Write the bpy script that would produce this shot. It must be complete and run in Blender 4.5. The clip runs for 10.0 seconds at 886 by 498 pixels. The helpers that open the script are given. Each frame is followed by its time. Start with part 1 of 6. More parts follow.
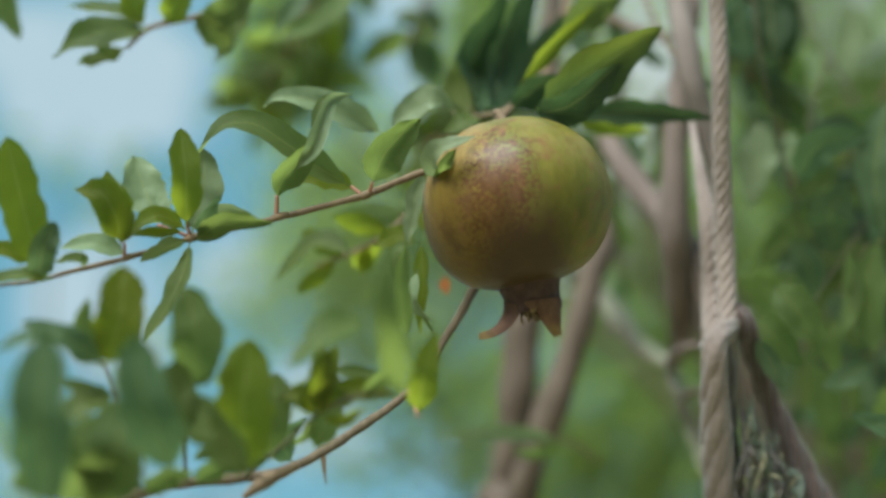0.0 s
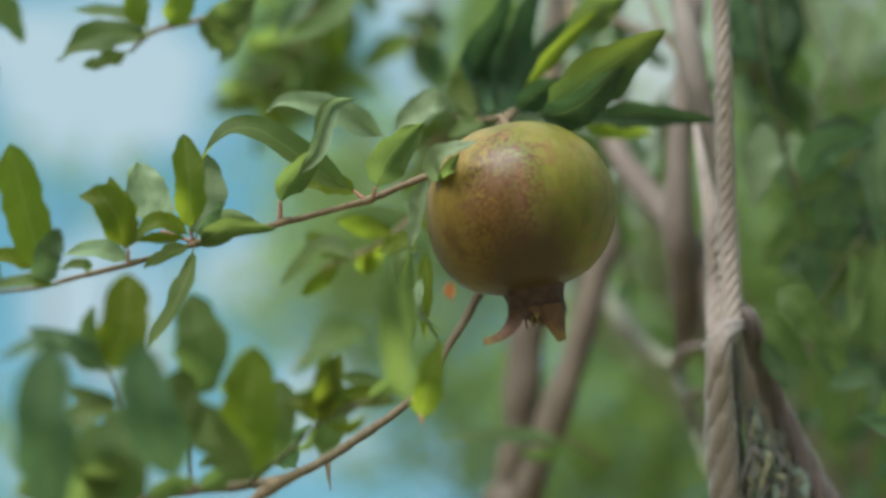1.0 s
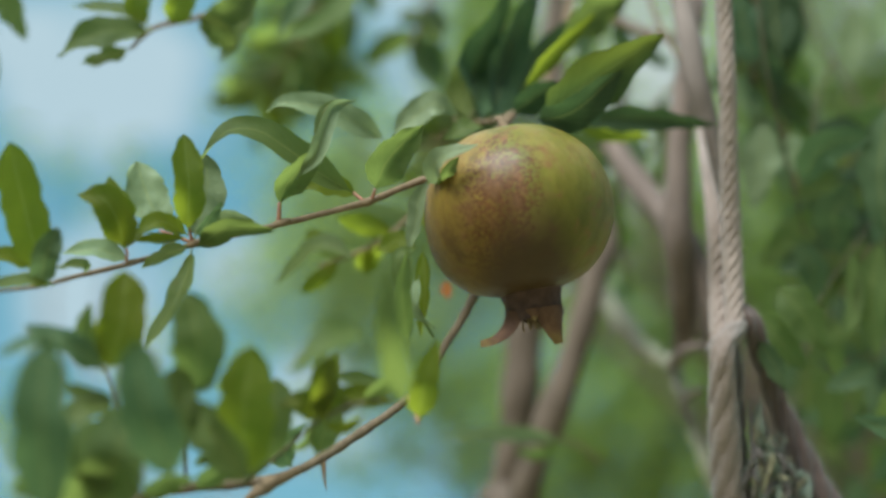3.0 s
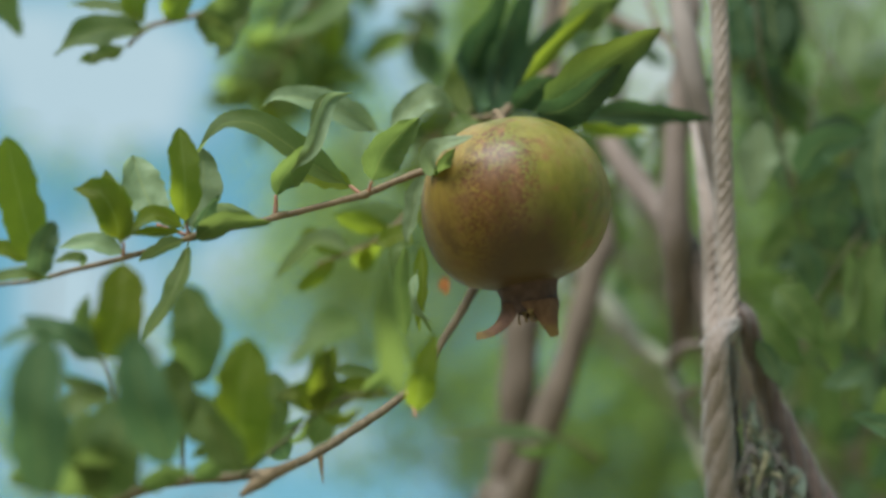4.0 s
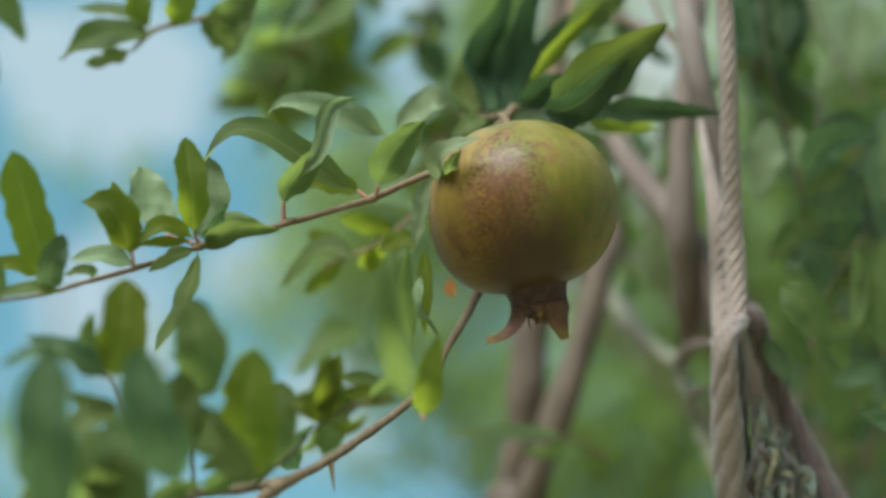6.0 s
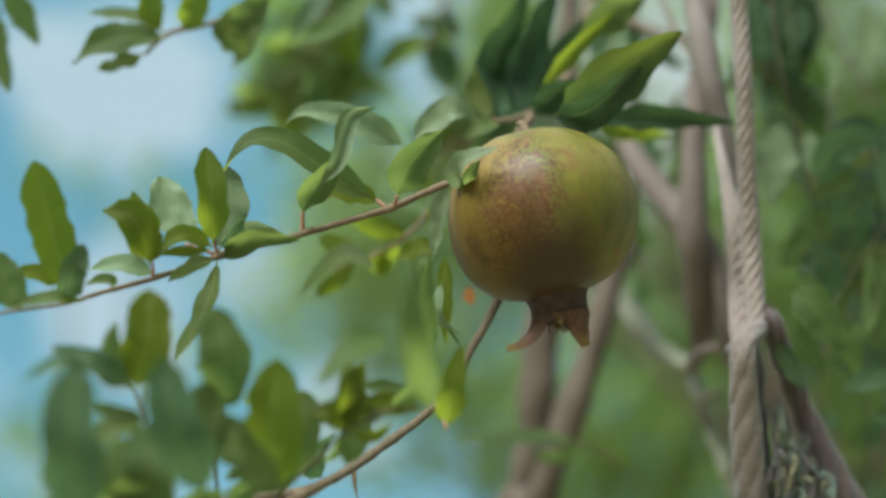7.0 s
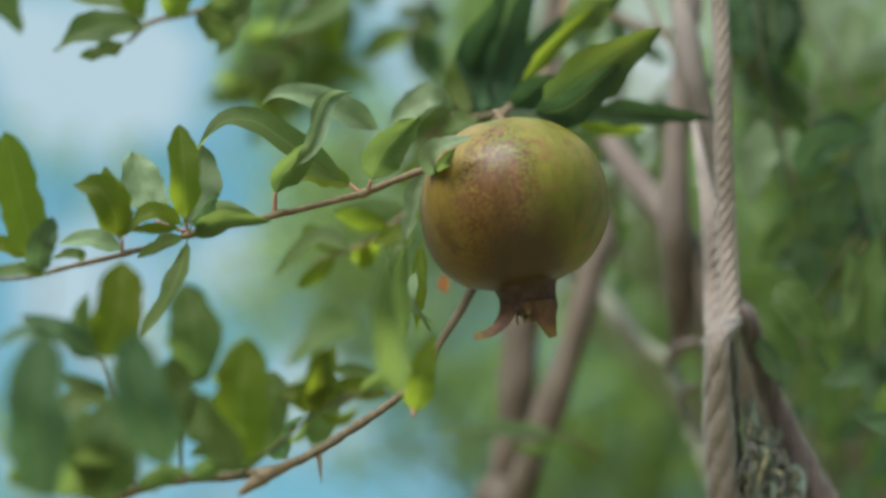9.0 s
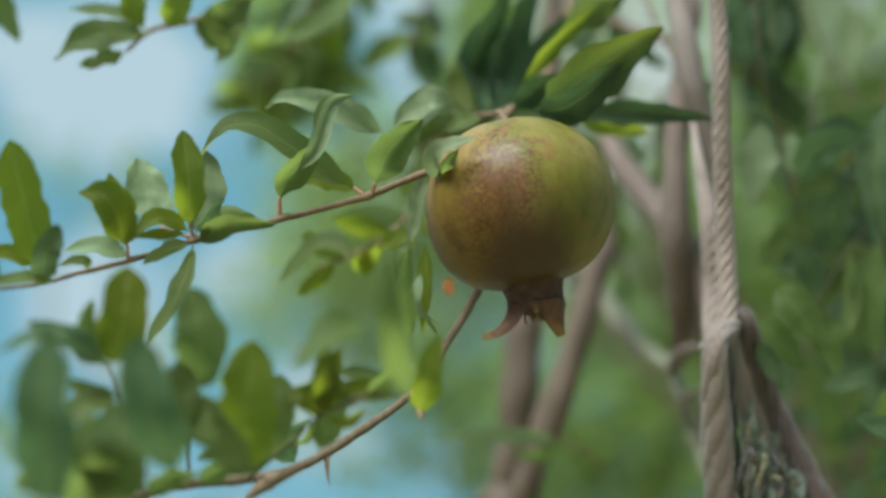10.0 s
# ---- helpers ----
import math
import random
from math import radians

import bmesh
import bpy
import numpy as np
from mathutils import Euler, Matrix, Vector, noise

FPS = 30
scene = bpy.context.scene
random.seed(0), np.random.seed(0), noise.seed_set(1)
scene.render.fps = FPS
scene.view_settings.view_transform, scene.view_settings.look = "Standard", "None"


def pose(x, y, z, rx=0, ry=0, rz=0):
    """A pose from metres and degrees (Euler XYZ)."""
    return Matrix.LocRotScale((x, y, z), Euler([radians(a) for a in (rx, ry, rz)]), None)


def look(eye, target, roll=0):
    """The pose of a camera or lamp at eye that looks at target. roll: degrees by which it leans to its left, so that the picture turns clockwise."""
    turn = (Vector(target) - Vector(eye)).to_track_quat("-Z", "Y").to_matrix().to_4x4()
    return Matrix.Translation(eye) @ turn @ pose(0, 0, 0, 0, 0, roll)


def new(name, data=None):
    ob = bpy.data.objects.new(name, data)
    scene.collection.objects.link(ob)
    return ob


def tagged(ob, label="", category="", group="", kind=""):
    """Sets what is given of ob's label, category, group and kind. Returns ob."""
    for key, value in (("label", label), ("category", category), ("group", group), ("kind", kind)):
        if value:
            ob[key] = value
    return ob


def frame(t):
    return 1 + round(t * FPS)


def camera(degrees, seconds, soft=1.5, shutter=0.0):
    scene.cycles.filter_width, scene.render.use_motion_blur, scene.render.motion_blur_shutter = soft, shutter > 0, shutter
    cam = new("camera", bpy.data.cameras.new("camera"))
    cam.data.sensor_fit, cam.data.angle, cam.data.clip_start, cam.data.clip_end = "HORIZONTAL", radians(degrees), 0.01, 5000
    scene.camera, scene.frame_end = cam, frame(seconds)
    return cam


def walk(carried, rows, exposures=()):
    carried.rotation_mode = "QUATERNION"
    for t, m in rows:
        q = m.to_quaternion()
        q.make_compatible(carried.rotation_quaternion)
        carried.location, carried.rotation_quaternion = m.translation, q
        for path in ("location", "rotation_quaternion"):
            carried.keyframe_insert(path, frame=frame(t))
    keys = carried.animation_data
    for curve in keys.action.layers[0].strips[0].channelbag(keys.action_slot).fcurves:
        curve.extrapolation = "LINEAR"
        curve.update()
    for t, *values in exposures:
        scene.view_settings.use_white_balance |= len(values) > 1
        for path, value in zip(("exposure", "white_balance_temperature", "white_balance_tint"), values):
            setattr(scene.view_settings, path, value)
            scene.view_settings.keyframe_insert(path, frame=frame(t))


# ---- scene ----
cam = camera(40, 10.0, soft=3.0)
# The lens is wide open: focus on the fruit.
cam.data.dof.use_dof = True
cam.data.dof.focus_distance = 0.508
cam.data.dof.aperture_fstop = 2.6
PATH = [
    (0, pose(-0.0003, -0.0002, 1.7007, 109.93, 0.15, 0.02)),
    (0.5, pose(0.0003, -0.0001, 1.7004, 110.04, 0.17, 0.16)),
    (1, pose(0.0002, -0.0004, 1.7012, 109.98, 0.29, 0.33)),
    (1.5, pose(0.0004, -0.0003, 1.7008, 109.95, 0.40, 0.45)),
    (2, pose(0.0017, -0.0004, 1.7010, 109.81, 0.35, 0.72)),
    (2.2, pose(0.0017, -0.0004, 1.7010, 109.86, 0.35, 0.85)),
    (3.3, pose(-0.0026, -0.0010, 1.7027, 109.72, -0.10, -0.23)),
    (3.5, pose(-0.0026, -0.0010, 1.7027, 109.61, -0.10, -0.24)),
    (4, pose(-0.0008, -0.0004, 1.7010, 109.84, 0.05, -0.04)),
    (4.5, pose(-0.0000, 0.0000, 1.7000, 110.00, -0.00, 0.00)),
    (5, pose(0.0001, -0.0002, 1.7005, 110.09, 0.25, 0.27)),
    (5.2, pose(0.0001, -0.0002, 1.7005, 110.06, 0.25, 0.30)),
    (6.3, pose(0.0025, -0.0002, 1.7005, 109.91, 0.36, 0.81)),
    (6.5, pose(0.0025, -0.0002, 1.7005, 109.99, 0.36, 0.89)),
    (7, pose(0.0013, 0.0001, 1.6998, 110.18, 0.12, 1.06)),
    (7.5, pose(0.0001, -0.0003, 1.7007, 110.23, -0.03, 1.11)),
    (8, pose(-0.0005, 0.0000, 1.7000, 110.27, -0.10, 1.01)),
    (8.3, pose(-0.0005, 0.0000, 1.7000, 110.40, -0.12, 1.06)),
    (8.4, pose(-0.0016, -0.0003, 1.7009, 110.02, -0.34, -0.17)),
    (8.5, pose(-0.0016, -0.0003, 1.7009, 109.94, -0.30, -0.27)),
    (9, pose(-0.0011, -0.0007, 1.7020, 109.61, -0.06, -0.11)),
    (9.5, pose(-0.0001, -0.0003, 1.7007, 109.93, 0.10, 0.01)),
    (10, pose(0.0017, -0.0002, 1.7006, 110.04, 0.17, 0.24)),
]
walk(cam, PATH, exposures=[(0, 1.90, 5650, -4), (10, 1.90, 5650, -4)])

# ---- sky and sun ----
SUN = Vector((-0.36, -0.58, 0.74)).normalized()


def make_world():
    """A hazy blue sky with soft white cloud."""
    world = bpy.data.worlds.new("sky")
    scene.world = world
    world.use_nodes = True
    nt = world.node_tree
    bg = nt.nodes["Background"]
    sky = nt.nodes.new("ShaderNodeTexSky")
    sky.sky_type, sky.sun_disc = "NISHITA", False
    sky.sun_elevation = math.asin(SUN.z)
    sky.sun_rotation = math.atan2(SUN.x, SUN.y)
    sky.dust_density, sky.air_density, sky.ozone_density = 1.2, 1.0, 0.5
    co = nt.nodes.new("ShaderNodeTexCoord")
    drift = nt.nodes.new("ShaderNodeMapping")
    drift.inputs["Location"].default_value = (0.10, 0.0, 0.55)
    nt.links.new(co.outputs["Generated"], drift.inputs["Vector"])
    cloud = nt.nodes.new("ShaderNodeTexNoise")
    cloud.inputs["Scale"].default_value = 13.0
    cloud.inputs["Detail"].default_value = 3.0
    nt.links.new(drift.outputs[0], cloud.inputs["Vector"])

    def calc(op, x, y, z=0.0):
        n = nt.nodes.new("ShaderNodeMath")
        n.operation = op
        for i, v in enumerate((x, y, z)):
            if isinstance(v, (int, float)):
                n.inputs[i].default_value = v
            else:
                nt.links.new(v, n.inputs[i])
        return n.outputs[0]

    def bank(way, inner, outer, height):
        """A cloud bank round a direction: full within inner degrees, gone at outer."""
        dot = nt.nodes.new("ShaderNodeVectorMath")
        dot.operation = "DOT_PRODUCT"
        dot.inputs[1].default_value = Vector(way).normalized()
        nt.links.new(co.outputs["Generated"], dot.inputs[0])
        m = nt.nodes.new("ShaderNodeMapRange")
        m.interpolation_type = "SMOOTHSTEP"
        m.inputs["From Min"].default_value = math.cos(radians(outer))
        m.inputs["From Max"].default_value = math.cos(radians(inner))
        m.inputs["To Max"].default_value = height
        nt.links.new(dot.outputs["Value"], m.inputs["Value"])
        return m.outputs[0]

    cover = calc("ADD", cloud.outputs["Fac"], bank((-0.280, 0.847, 0.452), 0.5, 5.6, 0.40))
    cover = calc("ADD", cover, bank((-0.198, 0.873, 0.446), 0.5, 3.6, 0.26))
    cover = calc("ADD", cover, bank((-0.285, 0.955, 0.295), 0.5, 5.0, 0.24))
    cover = calc("ADD", cover, bank((-0.165, 0.950, 0.318), 0.3, 3.2, 0.22))
    cover = calc("ADD", cover, bank((-0.102, 0.974, 0.204), 0.5, 3.6, 0.20))
    behind = bank((0.30, 0.78, 0.52), 12, 25, 1.0)
    cover = calc("MULTIPLY_ADD", behind, 0.45, cover)
    ramp = nt.nodes.new("ShaderNodeValToRGB")
    ramp.color_ramp.elements[0].position, ramp.color_ramp.elements[0].color = 0.53, (0.05, 0.05, 0.05, 1)
    ramp.color_ramp.elements[1].position, ramp.color_ramp.elements[1].color = 0.80, (1, 1, 1, 1)
    nt.links.new(cover, ramp.inputs["Fac"])
    mix = nt.nodes.new("ShaderNodeMix")
    mix.data_type = "RGBA"
    white = nt.nodes.new("ShaderNodeMix")
    white.data_type = "RGBA"
    white.inputs[6].default_value = (3.35, 3.75, 3.95, 1)
    white.inputs[7].default_value = (3.6, 3.6, 3.25, 1)
    nt.links.new(behind, white.inputs[0])
    nt.links.new(white.outputs[2], mix.inputs[7])
    nt.links.new(ramp.outputs["Color"], mix.inputs[0])
    # thin haze over the blue
    haze = nt.nodes.new("ShaderNodeMix")
    haze.data_type = "RGBA"
    haze.inputs[0].default_value = 0.82
    haze.inputs[7].default_value = (1.0, 2.30, 2.75, 1)
    nt.links.new(sky.outputs["Color"], haze.inputs[6])
    nt.links.new(haze.outputs[2], mix.inputs[6])
    # the hazy vault brightens towards the zenith
    sep = nt.nodes.new("ShaderNodeSeparateXYZ")
    nt.links.new(co.outputs["Generated"], sep.inputs[0])
    vault = nt.nodes.new("ShaderNodeMapRange")
    vault.interpolation_type = "SMOOTHSTEP"
    for key, value in (("From Min", 0.45), ("From Max", 0.95), ("To Min", 1.0), ("To Max", 2.3)):
        vault.inputs[key].default_value = value
    nt.links.new(sep.outputs[2], vault.inputs["Value"])
    nt.links.new(calc("MULTIPLY", vault.outputs[0], 0.044), bg.inputs["Strength"])
    nt.links.new(mix.outputs[2], bg.inputs["Color"])


make_world()
sun = new("sun", bpy.data.lights.new("sun", "SUN"))
sun.data.energy, sun.data.angle, sun.data.color = 2.9, radians(34), (1.0, 0.96, 0.90)
sun.matrix_world = look((0, 0, 6), Vector((0, 0, 6)) - SUN)


# ---- materials ----
class Nodes:
    """Short hand for one node material."""

    def __init__(self, name):
        self.mat = bpy.data.materials.new(name)
        self.mat.use_nodes = True
        self.nt = self.mat.node_tree
        self.bsdf = self.nt.nodes["Principled BSDF"]
        self.out = self.nt.nodes["Material Output"]

    def add(self, kind, **values):
        n = self.nt.nodes.new(kind)
        for key, value in values.items():
            n.inputs[key.replace("_", " ")].default_value = value
        return n

    def link(self, a, b):
        self.nt.links.new(a, b)

    def math(self, op, a, b=0.0, c=0.0):
        n = self.nt.nodes.new("ShaderNodeMath")
        n.operation = op
        for i, v in enumerate((a, b, c)):
            if isinstance(v, (int, float)):
                n.inputs[i].default_value = v
            else:
                self.link(v, n.inputs[i])
        return n.outputs[0]

    def noise(self, scale, detail=3.0, rough=0.55, where="Object", stretch=None):
        co = self.nt.nodes.new("ShaderNodeTexCoord")
        n = self.add("ShaderNodeTexNoise", Scale=scale, Detail=detail, Roughness=rough)
        if stretch:
            m = self.nt.nodes.new("ShaderNodeMapping")
            m.inputs["Scale"].default_value = stretch
            self.link(co.outputs[where], m.inputs["Vector"])
            self.link(m.outputs[0], n.inputs["Vector"])
        else:
            self.link(co.outputs[where], n.inputs["Vector"])
        return n.outputs["Fac"]

    def ramp(self, fac, *stops):
        r = self.nt.nodes.new("ShaderNodeValToRGB")
        e = r.color_ramp.elements
        while len(e) < len(stops):
            e.new(0.5)
        for i, (p, c) in enumerate(stops):
            e[i].position = p
            e[i].color = (*c, 1) if len(c) == 3 else c
        self.link(fac, r.inputs[0])
        return r.outputs[0]

    def mix(self, fac, a, b, blend="MIX"):
        m = self.nt.nodes.new("ShaderNodeMix")
        m.data_type, m.blend_type = "RGBA", blend
        for sock, v in ((0, fac), (6, a), (7, b)):
            if isinstance(v, (int, float)):
                m.inputs[sock].default_value = v
            elif isinstance(v, tuple):
                m.inputs[sock].default_value = (*v, 1)
            else:
                self.link(v, m.inputs[sock])
        return m.outputs[2]

    def bump(self, height, strength, distance):
        b = self.add("ShaderNodeBump", Strength=strength, Distance=distance)
        self.link(height, b.inputs["Height"])
        self.link(b.outputs[0], self.bsdf.inputs["Normal"])
        return b.outputs[0]


def leaf_material(name, dark, light, through_col, translucent, rough=0.42, veins=0.5, island=False, tip=None):
    """Leaf blade: mottled, veined, partly lit through."""
    n = Nodes(name)
    fine = n.noise(260, 4)
    broad = n.noise(45, 2)
    tone = n.math("MULTIPLY_ADD", broad, 0.6, n.math("MULTIPLY", fine, 0.4))
    col = n.ramp(tone, (0.38, dark), (0.62, light))
    info = n.nt.nodes.new("ShaderNodeNewGeometry" if island else "ShaderNodeObjectInfo")
    rnd = info.outputs["Random Per Island" if island else "Random"]
    hsv = n.add("ShaderNodeHueSaturation")
    n.link(n.math("MULTIPLY_ADD", rnd, 0.03, 0.485), hsv.inputs["Hue"])
    n.link(n.math("MULTIPLY_ADD", rnd, 0.36, 0.82), hsv.inputs["Value"])
    n.link(col, hsv.inputs["Color"])
    col = hsv.outputs[0]
    uv = n.nt.nodes.new("ShaderNodeUVMap")
    sep = n.nt.nodes.new("ShaderNodeSeparateXYZ")
    n.link(uv.outputs[0], sep.inputs[0])
    side = n.math("ABSOLUTE", n.math("SUBTRACT", sep.outputs[0], 0.5))
    rib = n.math("LESS_THAN", side, 0.03)
    slant = n.math("SUBTRACT", n.math("MULTIPLY", sep.outputs[1], 11.0), n.math("MULTIPLY", side, 5.0))
    wave = n.math("PINGPONG", slant, 0.5)
    vein = n.math("LESS_THAN", wave, 0.045)
    marks = n.math("MAXIMUM", rib, n.math("MULTIPLY", vein, 0.35))
    col = n.mix(n.math("MULTIPLY", marks, veins * 0.9), col, (0.22, 0.22, 0.075))
    speck = n.ramp(n.noise(420, 2, 0.5), (0.69, (0, 0, 0)), (0.75, (0.6, 0.6, 0.6)))
    col = n.mix(speck, col, (0.10, 0.065, 0.02))
    if tip:
        # the tip has yellowed; the lit upper margin is painted the same yellow
        lit_aged = n.math("ADD", n.math("MULTIPLY_ADD", sep.outputs[0], -0.80, sep.outputs[1]), n.math("MULTIPLY_ADD", broad, 0.6, -0.3))
        col = n.mix(n.ramp(lit_aged, (0.02, (0, 0, 0)), (0.55, (0.90, 0.90, 0.90))), col, tip)
    n.link(col, n.bsdf.inputs["Base Color"])
    n.bsdf.inputs["Roughness"].default_value = rough
    n.bsdf.inputs["Specular IOR Level"].default_value = 0.22
    crease = n.math("MULTIPLY", n.noise(120, 3, 0.6), 1.4)
    n.bump(n.math("ADD", crease, n.math("SUBTRACT", n.math("MULTIPLY", fine, 0.6), marks)), 0.55, 0.0010)
    tr = n.add("ShaderNodeBsdfTranslucent")
    n.link(n.mix(0.55, col, through_col), tr.inputs["Color"])
    ms = n.nt.nodes.new("ShaderNodeMixShader")
    ms.inputs[0].default_value = translucent
    n.link(n.bsdf.outputs[0], ms.inputs[1])
    n.link(tr.outputs[0], ms.inputs[2])
    n.link(ms.outputs[0], n.out.inputs["Surface"])
    return n.mat


def bark_material(name, dark, light, scale=60.0, depth=0.002, stretch=(1, 1, 0.3)):
    n = Nodes(name)
    a = n.noise(scale, 6, 0.62, stretch=stretch)
    b = n.noise(scale * 0.18, 3)
    tone = n.math("MULTIPLY_ADD", a, 0.65, n.math("MULTIPLY", b, 0.35))
    col = n.ramp(tone, (0.32, dark), (0.52, tuple((p + q) / 2 for p, q in zip(dark, light))), (0.70, light))
    n.link(col, n.bsdf.inputs["Base Color"])
    n.bsdf.inputs["Roughness"].default_value = 0.85
    n.bsdf.inputs["Specular IOR Level"].default_value = 0.25
    n.bump(a, 0.7, depth)
    return n.mat


def fruit_material():
    """Ripening rind: yellow-green with a brown-red blush, russet mottling and a waxy skin."""
    n = Nodes("pomegranate_rind")
    co = n.nt.nodes.new("ShaderNodeTexCoord")
    sep = n.nt.nodes.new("ShaderNodeSeparateXYZ")
    n.link(co.outputs["Object"], sep.inputs[0])
    r = 0.0405
    broad = n.noise(34, 5, 0.6)
    streak = n.noise(85, 6, 0.7, stretch=(1.5, 1.5, 0.42))
    mottle = n.noise(150, 5, 0.72)
    speck = n.ramp(n.noise(600, 3, 0.6), (0.44, (1, 1, 1)), (0.56, (0, 0, 0)))
    fine = n.noise(900, 3, 0.7)
    green = n.ramp(broad, (0.34, (0.072, 0.064, 0.006)), (0.50, (0.108, 0.090, 0.011)), (0.66, (0.150, 0.112, 0.026)))
    # an olive-brown tan on one cheek
    cheek = n.math("MULTIPLY_ADD", sep.outputs[0], -1.9 / r, 0.05)
    low = n.math("MULTIPLY_ADD", sep.outputs[2], -0.75 / r, 0.0)
    field = n.math("ADD", n.math("ADD", cheek, low), n.math("MULTIPLY_ADD", streak, 2.0, -1.0))
    blush = n.ramp(field, (0.10, (0, 0, 0)), (0.80, (0.85, 0.85, 0.85)))
    tan = n.ramp(n.math("MULTIPLY_ADD", mottle, 0.6, n.math("MULTIPLY", streak, 0.4)), (0.42, (0.090, 0.045, 0.008)), (0.56, (0.165, 0.110, 0.012)))
    col = n.mix(blush, green, tan)
    # the rust-red sunburn: a ragged patch with a speckled edge
    px = n.math("MULTIPLY_ADD", sep.outputs[0], 1 / 0.0150, 0.0090 / 0.0150)
    pz = n.math("MULTIPLY_ADD", sep.outputs[2], 1 / 0.028, 0.006 / 0.028)
    away = n.math("ADD", n.math("MULTIPLY", px, px), n.math("MULTIPLY", pz, pz))
    patch = n.math("ADD", n.math("MULTIPLY_ADD", away, -0.85, 0.86), n.math("ADD", n.math("MULTIPLY_ADD", mottle, 2.6, -1.3), n.math("ADD", n.math("MULTIPLY_ADD", streak, 1.6, -0.8), n.math("MULTIPLY_ADD", speck, 1.1, -0.48))))
    burn = n.ramp(patch, (0.14, (0, 0, 0)), (0.72, (0.95, 0.95, 0.95)))
    red = n.ramp(fine, (0.40, (0.046, 0.014, 0.005)), (0.60, (0.098, 0.035, 0.010)))
    col = n.mix(burn, col, red)
    # russet flecks scattered over the rest
    fleck = n.ramp(n.math("ADD", n.math("MULTIPLY", mottle, 0.7), n.math("MULTIPLY", streak, 0.4)), (0.57, (0, 0, 0)), (0.66, (0.65, 0.65, 0.65)))
    col = n.mix(fleck, col, (0.13, 0.060, 0.022))
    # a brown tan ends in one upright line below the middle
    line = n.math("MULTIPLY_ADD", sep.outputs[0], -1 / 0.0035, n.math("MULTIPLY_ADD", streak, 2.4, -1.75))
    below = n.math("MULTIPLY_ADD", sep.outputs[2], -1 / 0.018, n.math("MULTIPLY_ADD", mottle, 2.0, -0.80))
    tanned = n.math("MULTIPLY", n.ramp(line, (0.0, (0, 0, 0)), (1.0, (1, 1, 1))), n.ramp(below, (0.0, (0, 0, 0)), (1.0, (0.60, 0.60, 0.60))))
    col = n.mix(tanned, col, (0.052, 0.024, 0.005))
    col = n.mix(1.0, col, n.ramp(streak, (0.36, (0.80, 0.77, 0.72)), (0.52, (1, 1, 1)), (0.66, (1.0, 1.0, 1.0))), "MULTIPLY")
    # the crown end is browner, with under-shade painted in, in a wedge that narrows upwards; the stem end is pinkish
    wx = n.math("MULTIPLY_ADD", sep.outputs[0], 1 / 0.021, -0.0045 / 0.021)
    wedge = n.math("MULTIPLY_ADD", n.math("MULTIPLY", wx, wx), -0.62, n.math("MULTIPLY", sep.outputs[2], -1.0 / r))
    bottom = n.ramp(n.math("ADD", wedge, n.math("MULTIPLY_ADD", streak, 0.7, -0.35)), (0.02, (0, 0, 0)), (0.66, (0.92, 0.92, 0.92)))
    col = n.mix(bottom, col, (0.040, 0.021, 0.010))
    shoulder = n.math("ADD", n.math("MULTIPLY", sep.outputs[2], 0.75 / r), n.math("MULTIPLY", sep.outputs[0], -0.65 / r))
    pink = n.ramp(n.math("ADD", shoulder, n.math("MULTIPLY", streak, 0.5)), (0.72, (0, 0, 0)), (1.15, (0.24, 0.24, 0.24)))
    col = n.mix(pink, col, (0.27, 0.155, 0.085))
    n.link(col, n.bsdf.inputs["Base Color"])
    n.link(n.math("MULTIPLY_ADD", mottle, 0.34, 0.33), n.bsdf.inputs["Roughness"])
    n.bsdf.inputs["Specular IOR Level"].default_value = 0.13
    n.bsdf.inputs["Coat Weight"].default_value = 0.16
    n.bsdf.inputs["Coat IOR"].default_value = 1.28
    n.bsdf.inputs["Coat Roughness"].default_value = 0.26
    n.bsdf.inputs["Subsurface Weight"].default_value = 0.05
    n.bsdf.inputs["Subsurface Radius"].default_value = (0.004, 0.002, 0.001)
    n.bump(n.math("ADD", n.math("MULTIPLY", mottle, 0.6), n.math("MULTIPLY", streak, 0.8)), 0.35, 0.0016)
    return n.mat


def crown_material(name, dark, light, tip=None):
    """Fleshy crown; the lobes dry to a yellowish tip."""
    n = Nodes(name)
    a = n.noise(160, 5, 0.6)
    col = n.ramp(a, (0.3, dark), (0.7, light))
    if tip:
        uv = n.nt.nodes.new("ShaderNodeUVMap")
        sep = n.nt.nodes.new("ShaderNodeSeparateXYZ")
        n.link(uv.outputs[0], sep.inputs[0])
        col = n.mix(n.ramp(n.math("MULTIPLY_ADD", a, 0.3, sep.outputs[1]), (0.80, (0, 0, 0)), (1.30, (0.6, 0.6, 0.6))), col, tip)
    n.link(col, n.bsdf.inputs["Base Color"])
    n.bsdf.inputs["Roughness"].default_value = 0.62
    n.bsdf.inputs["Specular IOR Level"].default_value = 0.10
    n.bump(a, 0.4, 0.001)
    return n.mat


